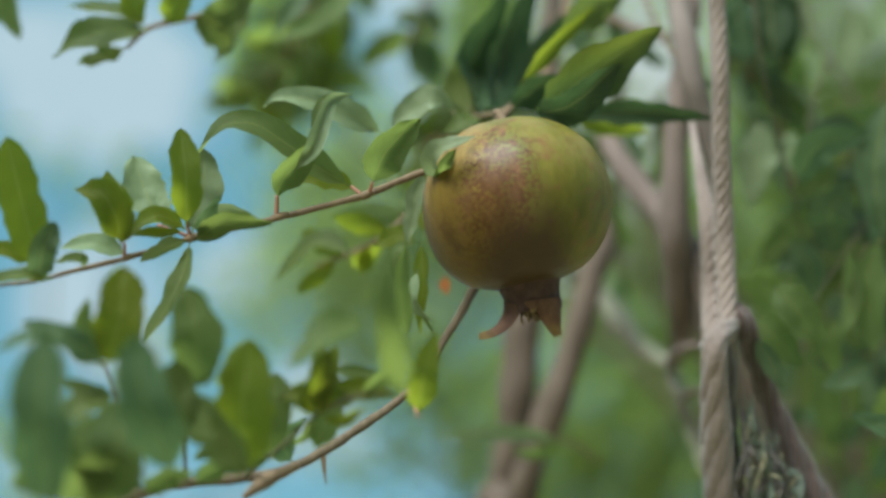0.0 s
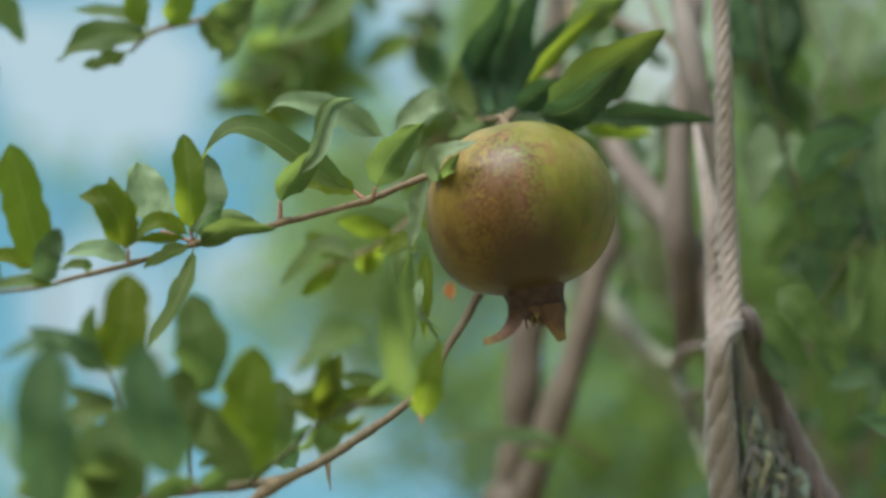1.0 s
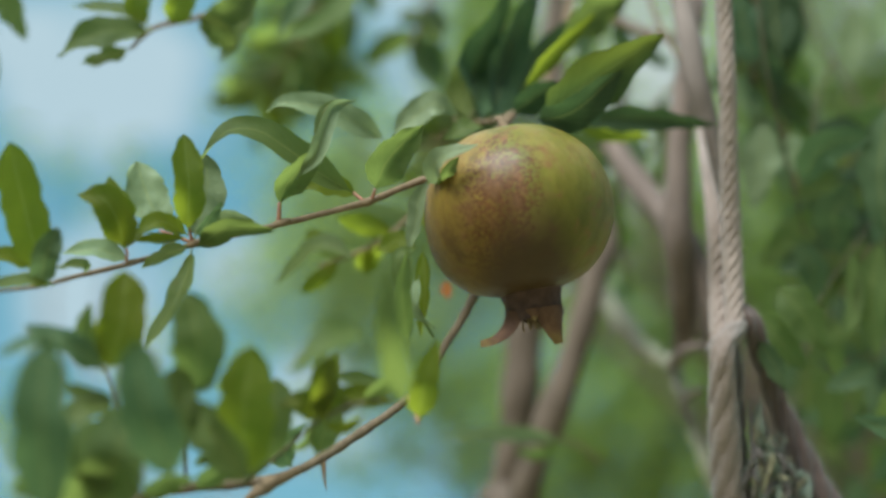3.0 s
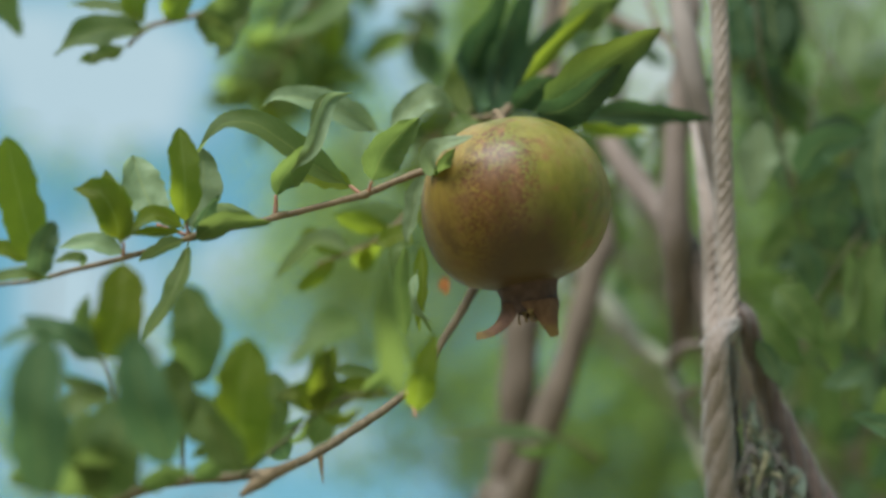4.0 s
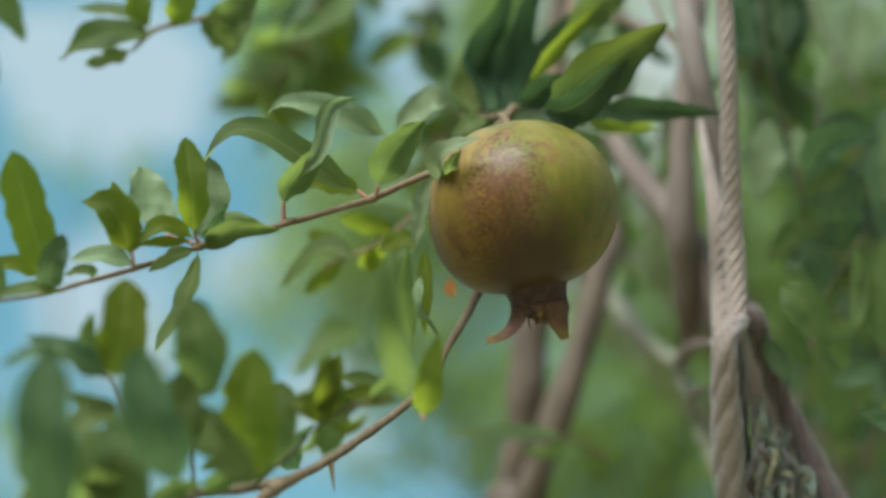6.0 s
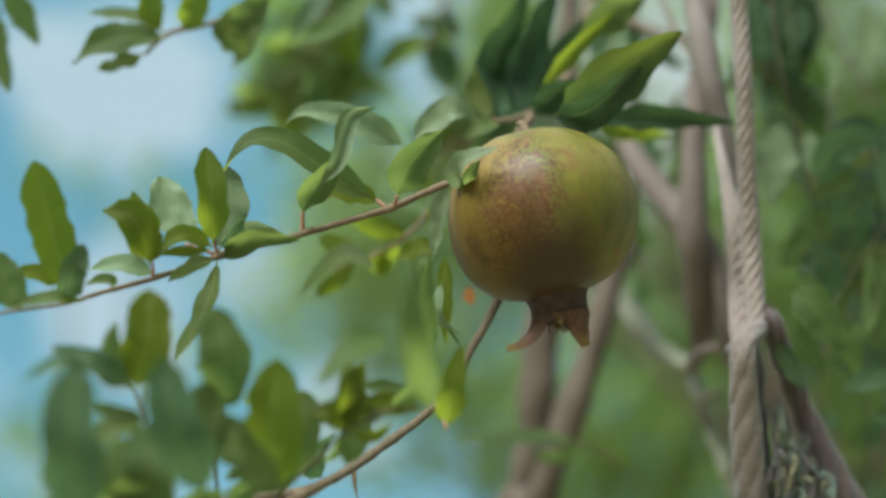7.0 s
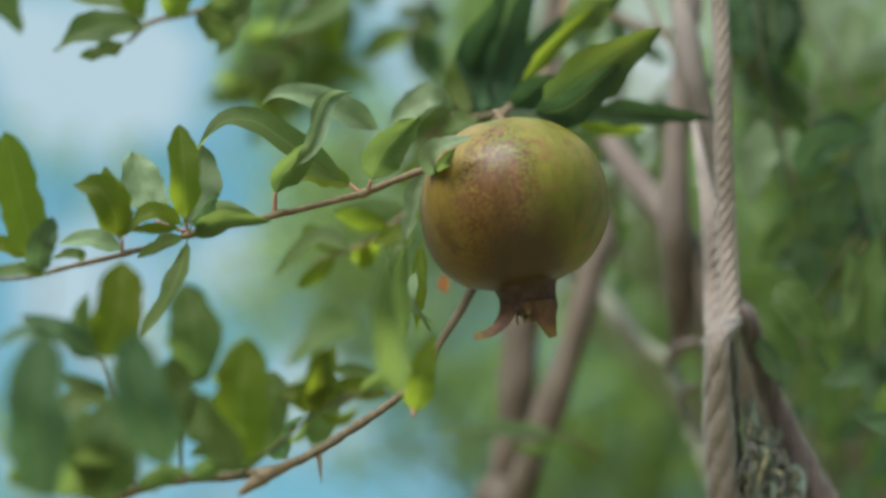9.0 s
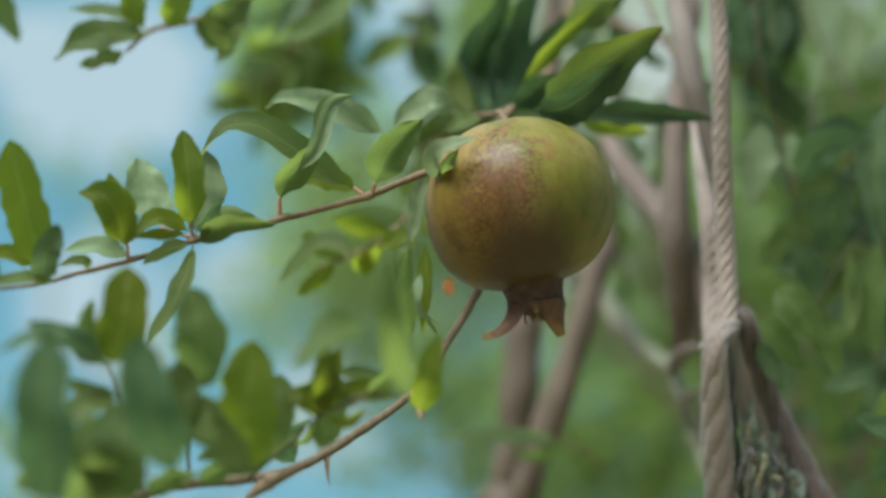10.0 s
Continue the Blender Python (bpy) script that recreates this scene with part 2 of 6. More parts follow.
def rope_material(name, dark, light):
    n = Nodes(name)
    fibre = n.noise(900, 3, 0.6, stretch=(1, 1, 0.18))
    dirt = n.noise(28, 4, 0.6)
    col = n.ramp(n.math("MULTIPLY_ADD", fibre, 0.55, n.math("MULTIPLY", dirt, 0.45)), (0.34, dark), (0.62, light))
    n.link(col, n.bsdf.inputs["Base Color"])
    n.bsdf.inputs["Roughness"].default_value = 0.9
    n.bsdf.inputs["Sheen Weight"].default_value = 0.15
    n.bump(n.math("ADD", fibre, n.math("MULTIPLY", n.noise(320, 4, 0.6), 0.8)), 0.8, 0.0010)
    return n.mat


# unseen ground, kept pale so its bounce brightens the undersides above
def ground_material():
    n = Nodes("pale_bounce_ground")
    a, b = n.noise(3.0, 8, 0.65), n.noise(0.25, 4)
    tone = n.math("MULTIPLY_ADD", a, 0.6, n.math("MULTIPLY", b, 0.4))
    col = n.ramp(tone, (0.35, (0.15, 0.15, 0.07)), (0.55, (0.26, 0.23, 0.12)), (0.72, (0.38, 0.31, 0.20)))
    n.link(col, n.bsdf.inputs["Base Color"])
    n.bsdf.inputs["Roughness"].default_value = 0.95
    n.bump(a, 0.8, 0.03)
    return n.mat


GREEN = leaf_material("leaf_green", (0.064, 0.084, 0.028), (0.096, 0.120, 0.042), (0.250, 0.300, 0.048), 0.66, rough=0.62)
OLIVE = leaf_material("leaf_dark_olive", (0.057, 0.074, 0.023), (0.083, 0.102, 0.035), (0.215, 0.250, 0.040), 0.66, rough=0.64)
YOUNG = leaf_material("leaf_yellow_green", (0.074, 0.088, 0.010), (0.100, 0.114, 0.016), (0.320, 0.350, 0.018), 0.73, rough=0.60)
DEEP = leaf_material("leaf_deep_green", (0.050, 0.077, 0.034), (0.073, 0.103, 0.049), (0.140, 0.200, 0.055), 0.53, rough=0.60)
PALE = leaf_material("leaf_pale_underside_and_gap", (0.115, 0.142, 0.070), (0.175, 0.205, 0.110), (0.25, 0.30, 0.10), 0.38, rough=0.55, veins=0.35)
# darker leaf copy: shade from overhead is put into the colour
SHADED = leaf_material("leaf_shaded_blue_green", (0.026, 0.044, 0.020), (0.042, 0.064, 0.029), (0.070, 0.115, 0.026), 0.42, rough=0.60)
# shaded green with a yellowed tip and a painted lit margin
TIPPED = leaf_material("leaf_shaded_green_yellow_tip", (0.028, 0.046, 0.017), (0.046, 0.066, 0.024), (0.105, 0.140, 0.022), 0.48, rough=0.60, tip=(0.130, 0.125, 0.012))
WARM_TWIG = bark_material("brown_branch_bark", (0.064, 0.043, 0.024), (0.142, 0.100, 0.062), 300, 0.0006)
DRY = leaf_material("leaf_dry_orange", (0.22, 0.07, 0.015), (0.34, 0.13, 0.03), (0.4, 0.12, 0.02), 0.3)
CROWN = leaf_material("crown_leaf_green", (0.095, 0.132, 0.028), (0.148, 0.190, 0.052), (0.37, 0.46, 0.085), 0.52, veins=0.0, island=True)
# brighter copy of the crown leaf: sunlight is put into its colour
CROWN_SUNLIT = leaf_material("crown_leaf_sunlit_green", (0.13, 0.165, 0.050), (0.20, 0.245, 0.085), (0.46, 0.52, 0.14), 0.55, veins=0.0, island=True)
TWIG = bark_material("twig_bark", (0.078, 0.048, 0.026), (0.176, 0.118, 0.068), 300, 0.0006)
TWIG_DARK = bark_material("dark_twig_bark", (0.036, 0.028, 0.016), (0.095, 0.074, 0.042), 300, 0.0006)
SHOOT = bark_material("red_shoot_bark", (0.19, 0.080, 0.052), (0.34, 0.165, 0.110), 300, 0.0005)
BARK = bark_material("trunk_bark", (0.076, 0.052, 0.043), (0.178, 0.126, 0.106), 55, 0.003)
STEM_BARK = bark_material("grey_stem_bark", (0.050, 0.034, 0.024), (0.116, 0.080, 0.058), 55, 0.003)
LICHEN = bark_material("lichened_bark", (0.040, 0.034, 0.024), (0.340, 0.315, 0.215), 95, 0.003, (1, 1, 0.9))
PINK_BARK = bark_material("smooth_pinkish_bark", (0.070, 0.051, 0.042), (0.150, 0.112, 0.095), 55, 0.003)
RIND = fruit_material()
CALYX = crown_material("fruit_crown", (0.034, 0.018, 0.014), (0.076, 0.041, 0.031))
LOBE = crown_material("crown_lobe", (0.045, 0.020, 0.013), (0.110, 0.056, 0.032), (0.15, 0.100, 0.036))
ROPE = rope_material("hemp_rope", (0.134, 0.092, 0.075), (0.222, 0.160, 0.133))
ROPE_LOW = rope_material("darker_hemp_rope", (0.098, 0.066, 0.053), (0.184, 0.130, 0.108))
ROPE_OLD = rope_material("weathered_brown_rope", (0.028, 0.015, 0.011), (0.074, 0.042, 0.033))
ROPE_DARK = rope_material("shaded_dark_rope", (0.034, 0.024, 0.020), (0.088, 0.064, 0.053))
ROPE_MOSS = rope_material("mossy_frayed_fibre", (0.028, 0.042, 0.034), (0.095, 0.100, 0.062))
ROPE_STRAW = rope_material("straw_coloured_fibre", (0.085, 0.070, 0.038), (0.200, 0.165, 0.090))
GROUND = ground_material()

# ---- shaping helpers ----
ORIGIN = {}
FACE = Vector((0, -0.94, -0.34))


def thing(name, at, label, category, group="", kind=""):
    """An Empty at the base of a thing."""
    ob = new(name)
    ob.empty_display_size = 0.05
    ob.location = at
    ORIGIN[ob.name] = Vector(at)
    return tagged(ob, label, category, group, kind)


def link_mesh(name, me, parent, at, label="", material=None):
    """A mesh object under its thing; the mesh is in world places and moved to its own origin at."""
    at = Vector(at)
    me.transform(Matrix.Translation(-at))
    ob = new(name, me)
    if material:
        me.materials.append(material)
    if parent:
        ob.parent = parent
        ob.location = at - ORIGIN[parent.name]
    else:
        ob.location = at
    ORIGIN[ob.name] = at
    if label:
        ob["label"] = label
    return ob


def mesh_of(name, verts, faces, smooth=True, uvs=None):
    me = bpy.data.meshes.new(name)
    me.from_pydata([tuple(v) for v in verts], [], faces)
    if smooth:
        me.polygons.foreach_set("use_smooth", [True] * len(me.polygons))
    if uvs:
        layer = me.uv_layers.new(name="UVMap")
        layer.data.foreach_set("uv", [c for p in me.loops for c in uvs[p.vertex_index]])
    me.update()
    return me


def smooth_path(points, steps):
    """Points of a Catmull-Rom curve through the given places, with radii as a fourth number."""
    pts = [Vector((*p, 0))if len(p) == 3 else Vector(p) for p in points]
    pts = [pts[0] * 2 - pts[1], *pts, pts[-1] * 2 - pts[-2]]
    out = []
    for i in range(1, len(pts) - 2):
        a, b, c, d = pts[i - 1 : i + 3]
        for s in range(steps):
            t = s / steps
            out.append(0.5 * (2 * b + (c - a) * t + (2 * a - 5 * b + 4 * c - d) * t * t + (3 * b - a - 3 * c + d) * t**3))
    out.append(pts[-2])
    return out


def frames_along(path):
    """Side and up vectors along a path, carried without twist."""
    out, up = [], Vector((0, -1, 0.2)).normalized()
    for i, p in enumerate(path):
        t = (path[min(i + 1, len(path) - 1)] - path[max(i - 1, 0)]).normalized()
        side = t.cross(up).normalized()
        up = side.cross(t).normalized()
        out.append((t, side, up))
    return out


def tube(points, steps=6, around=10, lumps=0.12, lump_scale=60.0, nodes=0.0):
    """A tapered, slightly lumpy stem through points (x, y, z, radius)."""
    line = smooth_path(points, steps)
    path, radii = [p.to_3d() for p in line], [p.w for p in line]
    verts, faces = [], []
    for i, (p, (t, side, up)) in enumerate(zip(path, frames_along(path))):
        for k in range(around):
            a = 2 * math.pi * k / around
            way = math.cos(a) * side + math.sin(a) * up
            r = radii[i] * (1 + lumps * noise.noise((p + way * radii[i]) * lump_scale))
            verts.append(p + way * r)
    n = len(path)
    for i in range(n - 1):
        for k in range(around):
            a, b = i * around + k, i * around + (k + 1) % around
            faces.append((a, b, b + around, a + around))
    faces.append(tuple(reversed(range(around))))
    faces.append(tuple(range((n - 1) * around, n * around)))
    return verts, faces


def stem(name, points, parent, material, label="", at=None, **shape):
    verts, faces = tube(points, **shape)
    me = mesh_of(name, verts, faces)
    return link_mesh(name, me, parent, at or points[0][:3], label, material)


def blade(points, width, roll, twist, fold, wave, blunt, seed, rows=20, cols=6):
    """A leaf: a curved, folded and wavy blade along its midrib, with a short stalk. Returns verts, faces, uvs."""
    rng = random.Random(seed)
    phase, freq = rng.uniform(0, 6), rng.uniform(5, 9)
    line = [p.to_3d() for p in smooth_path(points, 12)]
    far = np.cumsum([0.0] + [(b - a).length for a, b in zip(line, line[1:])])
    mid = [Vector([np.interp(far[-1] * i / rows, far, [p[n] for p in line]) for n in range(3)]) for i in range(rows + 1)]
    verts, faces, uvs = [], [], []
    for i, p in enumerate(mid):
        s = i / rows
        t = (mid[min(i + 1, rows)] - mid[max(i - 1, 0)]).normalized()
        v = min(max(0.0, (s - 0.06) / 0.94), 1.0)
        if blunt:
            shape = max(1 - abs(2 * v**0.92 - 1) ** 2.5, 0.0) ** 0.62
        else:
            shape = max(math.sin(math.pi * v**0.80), 0.0) ** 0.82
        half = max(width / 2 * shape * (1 + 0.06 * math.sin(freq * 2 * s + phase)), 0.00035)
        normal = (FACE - FACE.dot(t) * t).normalized()
        normal = Matrix.Rotation(radians(roll + twist * (s - 0.5)), 3, t) @ normal
        side = t.cross(normal).normalized()
        for k in range(cols + 1):
            u = 2 * k / cols - 1
            lift = fold * half * (abs(u) ** 1.3) + wave * width * 0.5 * u * u * math.sin(freq * s * 1.6 + phase + (1.3 if u > 0 else 0))
            edge = 1 + 0.20 * noise.noise(Vector((s * 10, u * 3, seed * 0.37))) if abs(u) > 0.6 else 1
            lift += 0.07 * width * noise.noise(Vector((s * 6, u * 2.5, seed * 0.71)))
            verts.append(p + side * u * half * edge + normal * lift)
            uvs.append((k / cols, s))
    for i in range(rows):
        for k in range(cols):
            a = i * (cols + 1) + k
            faces.append((a, a + 1, a + cols + 2, a + cols + 1))
    return verts, faces, uvs


def leaf(parent, points, width, roll=0.0, twist=0.0, fold=0.2, wave=0.12, blunt=False, material=None, label=""):
    """One leaf on a twig, along the places of its midrib from base to tip."""
    a, b = points[0], points[-1]
    seed = int(abs(a[0] * 7919 + a[2] * 104729 + b[0] * 1299709) * 1000) % 99991
    verts, faces, uvs = blade(points, width, roll, twist, fold, wave, blunt, seed)
    return link_mesh("leaf", mesh_of("leaf", verts, faces, uvs=uvs), parent, a, label, material or GREEN)


LEAF_SHAPES = {}


def loose_leaf(parent, at, way, normal, length, material, rng):
    """A leaf of a common shape, laid at a place along a direction."""
    key = (material.name, rng.randrange(4))
    if key not in LEAF_SHAPES:
        n = key[1]
        verts, faces, uvs = blade([(0, 0, 0), (0.01 * (n - 1.5), 0.06 * (n - 1), 0.5), (0.08 * (n - 1.5), 0.14 * (n - 1), 1.0)], 0.34 + 0.04 * n, 0, 30 * (n - 1.5), 0.25, 0.12, n % 2 == 0, n, 8, 4)
        me = mesh_of("leaf", verts, faces, uvs=uvs)
        me.materials.append(material)
        LEAF_SHAPES[key] = me
    ob = new("leaf", LEAF_SHAPES[key])
    z = Vector(way).normalized()
    x = Vector(normal).cross(z).normalized()
    y = z.cross(x)
    m = Matrix((x, y, z)).transposed().to_4x4()
    ob.parent = parent
    ob.matrix_basis = Matrix.Translation(Vector(at) - ORIGIN[parent.name]) @ m @ Matrix.Scale(length, 4)
    return ob


def spray(tree, points, count, length, materials, seed, name="twig", spread=0.9, droop=0.25):
    """A thin twig with leaves all along it."""
    rng = random.Random(seed)
    twig = stem(name, points, tree, TWIG, steps=5, around=7, lumps=0.2, lump_scale=200)
    line = [p.to_3d() for p in smooth_path(points, 6)]
    for i in range(count):
        s = (0.06 + 0.94 * (i + rng.random() * 0.5) / count) * (len(line) - 1)
        k = min(int(s), len(line) - 2)
        p = line[k].lerp(line[k + 1], s - k)
        t = (line[k + 1] - line[k]).normalized()
        out = Vector((rng.gauss(0, 1), rng.gauss(0, 0.7), rng.gauss(0, 1)))
        out = (out - out.dot(t) * t).normalized()
        way = t * rng.uniform(0.3, 0.9) + out * spread + Vector((0, 0, -droop))
        face = FACE + Vector((rng.gauss(0, 0.5), rng.gauss(0, 0.3), rng.gauss(0, 0.6)))
        loose_leaf(twig, p, way, face, length * rng.uniform(0.7, 1.25), rng.choice(materials), rng)
    return twig


def crown(tree, clumps, leaf_length, material, seed, name="crown"):
    """Many small leaves in uneven clumps (x, y, z, rx, ry, rz, count), as one mesh."""
    rng = np.random.default_rng(seed)
    verts, faces = [], []
    for x, y, z, rx, ry, rz, count in clumps:
        d = rng.normal(size=(count, 3))
        d /= np.linalg.norm(d, axis=1)[:, None]
        d *= rng.random(count)[:, None] ** (1 / 2.2)
        at = np.array([x, y, z]) + d * (rx, ry, rz)
        # the blades turn their upper side to the light
        up = rng.normal(size=(count, 3)) + np.array(SUN) * 1.3
        up /= np.linalg.norm(up, axis=1)[:, None]
        way = np.cross(up, rng.normal(size=(count, 3)))
        way /= np.linalg.norm(way, axis=1)[:, None]
        other = np.cross(up, way)
        size = leaf_length * rng.uniform(0.6, 1.4, count)[:, None]
        b = len(verts)
        outline = ((0, 0, 0), (0.3, 0.17, 0.03), (0.7, 0.16, 0.05), (1, 0, -0.08), (0.7, -0.16, 0.05), (0.3, -0.17, 0.03))
        ring = np.stack([at + size * (l * way + w * other + h * up) for l, w, h in outline], 1)
        verts += ring.reshape(-1, 3).tolist()
        faces += [f for i in range(b, b + 6 * count, 6) for f in ((i, i + 1, i + 2, i + 3), (i, i + 3, i + 4, i + 5))]
    me = mesh_of(name, verts, faces, smooth=False)
    ob = link_mesh(name, me, tree, ORIGIN[tree.name], "", material)
    return tagged(ob, kind="stuff")


def rope_strand(points, radius, lay, turn, strands, fat=0.56, off=0.5, around=8, per=24):
    """One strand of a laid rope: a tube that winds round the rope's middle line. A fourth number of a point scales the rope there."""
    line = smooth_path([p if len(p) == 4 else (*p, 1.0) for p in points], 14)
    wide = [p.w for p in line]
    line = [p.to_3d() for p in line]
    length = [0.0]
    for a, b in zip(line, line[1:]):
        length.append(length[-1] + (b - a).length)
    count = max(int(length[-1] / lay * per), 4)
    at = np.linspace(0, length[-1], count)
    mid = [Vector(c) for c in np.stack([np.interp(at, length, [p[n] for p in line]) for n in range(3)], 1)]
    scale = np.interp(at, length, wide)
    path = []
    for s, k, p, (t, side, up) in zip(at, scale, mid, frames_along(mid)):
        a = turn - 2 * math.pi * s / lay
        path.append(p + (math.cos(a) * side + math.sin(a) * up) * radius * k * off)
    verts, faces = [], []
    for wide, p, (t, side, up) in zip(scale, path, frames_along(path)):
        r = radius * wide * fat * (1 + 0.12 * noise.noise(p * 260) + 0.10 * noise.noise(p * 90))
        for k in range(around):
            a = 2 * math.pi * k / around
            verts.append(p + (math.cos(a) * side + math.sin(a) * up) * r)
    for i in range(count - 1):
        for k in range(around):
            a, b = i * around + k, i * around + (k + 1) % around
            faces.append((a, b, b + around, a + around))
    faces += [tuple(reversed(range(around))), tuple(range((count - 1) * around, count * around))]
    return verts, faces


def laid_rope(parent, points, radius, lay, material, strands=3, label="", fat=0.56, off=0.5, name="strand"):
    for k in range(strands):
        verts, faces = rope_strand(points, radius, lay, 2 * math.pi * k / strands, strands, fat, off)
        link_mesh(name, mesh_of(name, verts, faces), parent, points[0][:3], label, material)


# ---- ground ----
def make_ground():
    n, size = 40, 600.0
    verts = [(size * (i / n - 0.5), size * (j / n - 0.5), 0.0) for j in range(n + 1) for i in range(n + 1)]
    faces = [(j * (n + 1) + i, j * (n + 1) + i + 1, (j + 1) * (n + 1) + i + 1, (j + 1) * (n + 1) + i) for j in range(n) for i in range(n)]
    ob = link_mesh("ground", mesh_of("ground", verts, faces), None, (0, 0, 0), "", GROUND)
    tagged(ob, "pale orchard ground under the trees, unseen, bouncing light upwards", "ground", kind="structure")


make_ground()

# ---- the fruit tree: stems, twigs and leaves ----
tree = thing("pomegranate_tree", (0.25, 0.95, 0), "many-stemmed pomegranate tree with grey-brown trunks and narrow green leaves", "tree")
stem("limb", [(0.1636, 0.6262, 2.1897, 0.00526), (0.1493, 0.6232, 2.1061, 0.00572), (0.1422, 0.6232, 2.0603, 0.00658), (0.1346, 0.6398, 1.9993, 0.00784), (0.1352, 0.6618, 1.9448, 0.00819), (0.1409, 0.6922, 1.9165, 0.00807), (0.1464, 0.7232, 1.9080, 0.00697), (0.1507, 0.7633, 1.9051, 0.00511), (0.1575, 0.8175, 1.9100, 0.00390)], tree, BARK, "", steps=8, around=14, lumps=0.4, lump_scale=34)
stem("trunk", [(0.1216, 0.5612, 2.1160, 0.00539), (0.1278, 0.5791, 2.0666, 0.00632), (0.1294, 0.5733, 2.0280, 0.00670), (0.1317, 0.5723, 2.0037, 0.00670), (0.1367, 0.5795, 1.9841, 0.00558), (0.1436, 0.5896, 1.9561, 0.00484), (0.1499, 0.6127, 1.9201, 0.00484), (0.1595, 0.6648, 1.8585, 0.00530), (0.1759, 0.7564, 1.7855, 0.00825), (0.2403, 0.8346, 1.1536, 0.01446), (0.3048, 0.9129, 0.5217, 0.02067), (0.3600, 0.9800, -0.0200, 0.02600)], tree, PINK_BARK, steps=8, around=14, lumps=0.35, lump_scale=28)
stem("trunk", [(0.0923, 0.7680, 2.2800, 0.01110), (0.0821, 0.7597, 2.1856, 0.00899), (0.0751, 0.7602, 2.1258, 0.00838), (0.0803, 0.7625, 2.0610, 0.00819), (0.1060, 0.7559, 1.9915, 0.00865), (0.0957, 0.7498, 1.9499, 0.00954), (0.0804, 0.7576, 1.8991, 0.00905), (0.0637, 0.7737, 1.8548, 0.00941), (0.0480, 0.7999, 1.8120, 0.01027), (0.0374, 0.8706, 1.7641, 0.01404), (0.0943, 0.9229, 1.1397, 0.02103), (0.1512, 0.9752, 0.5152, 0.02801), (0.2000, 1.0200, -0.0200, 0.03400)], tree, STEM_BARK, steps=8, around=14, lumps=0.35, lump_scale=28)
stem("trunk", [(0.0756, 0.8184, 2.0244, 0.01254), (0.0585, 0.7999, 1.9583, 0.01148), (0.0528, 0.8035, 1.9191, 0.01184), (0.0482, 0.8193, 1.8756, 0.01184), (0.0425, 0.8506, 1.8191, 0.01248), (0.0388, 0.9134, 1.7633, 0.01673), (0.0753, 0.9647, 1.1392, 0.01900), (0.1155, 1.0160, 0.5150, 0.02492), (0.1500, 1.0600, -0.0200, 0.03000)], tree, STEM_BARK, steps=8, around=14, lumps=0.35, lump_scale=28)
stem("limb", [(0.1062, 0.7256, 2.0455, 0.00557), (0.1122, 0.7215, 2.0274, 0.00734), (0.1237, 0.7106, 1.9990, 0.00894), (0.1395, 0.6906, 1.9663, 0.00859), (0.1474, 0.6735, 1.9402, 0.00697), (0.1520, 0.6772, 1.9153, 0.00593), (0.1598, 0.6993, 1.8837, 0.00535)], tree, BARK, "", steps=8, lumps=0.3, lump_scale=30)
stem("limb", [(0.0986, 0.8513, 1.9925, 0.00836), (0.1175, 0.8319, 1.9581, 0.00808), (0.1333, 0.8016, 1.9245, 0.00617), (0.1493, 0.7789, 1.8989, 0.00409), (0.1487, 0.7552, 1.8764, 0.00393), (0.1567, 0.7545, 1.8492, 0.00388), (0.1715, 0.7696, 1.8078, 0.00494), (0.1916, 0.8355, 1.7436, 0.00743)], tree, LICHEN, "", steps=8, lumps=0.75, lump_scale=75)
stem("twig", [(0.1466, 0.6768, 1.8872, 0.00195), (0.1411, 0.6970, 1.8900, 0.00251), (0.1407, 0.7280, 1.8927, 0.00279), (0.1467, 0.7692, 1.8964, 0.00257)], tree, BARK, "", lumps=0.3)
stem("twig", [(0.1524, 0.7050, 1.8680, 0.00167), (0.1484, 0.7155, 1.8685, 0.00220), (0.1469, 0.7370, 1.8678, 0.00244), (0.1510, 0.7509, 1.8591, 0.00212)], tree, BARK, "", lumps=0.3)
stem("twig", [(0.1673, 0.5698, 2.0642, 0.00074), (0.1728, 0.5855, 2.0210, 0.00067), (0.1815, 0.6016, 1.9916, 0.00068), (0.1910, 0.6178, 1.9616, 0.00062), (0.2008, 0.6367, 1.9388, 0.00051)], tree, TWIG_DARK, "")
stem("twig", [(0.1222, 0.6165, 2.0527, 0.00195), (0.1059, 0.6143, 2.0588, 0.00162), (0.0929, 0.6121, 2.0649, 0.00162), (0.0844, 0.6152, 2.0856, 0.00132)], tree, TWIG, "")
stem("twig", [(0.1349, 0.6132, 2.0326, 0.00160), (0.1222, 0.6132, 2.0619, 0.00130), (0.1140, 0.6130, 2.0918, 0.00132)], tree, TWIG, "")
stem("twig", [(0.2229, 0.6199, 2.0435, 0.00058), (0.2101, 0.6198, 2.0146, 0.00058), (0.2054, 0.6229, 1.9914, 0.00054), (0.1943, 0.6229, 1.9621, 0.00050)], tree, TWIG_DARK, "")
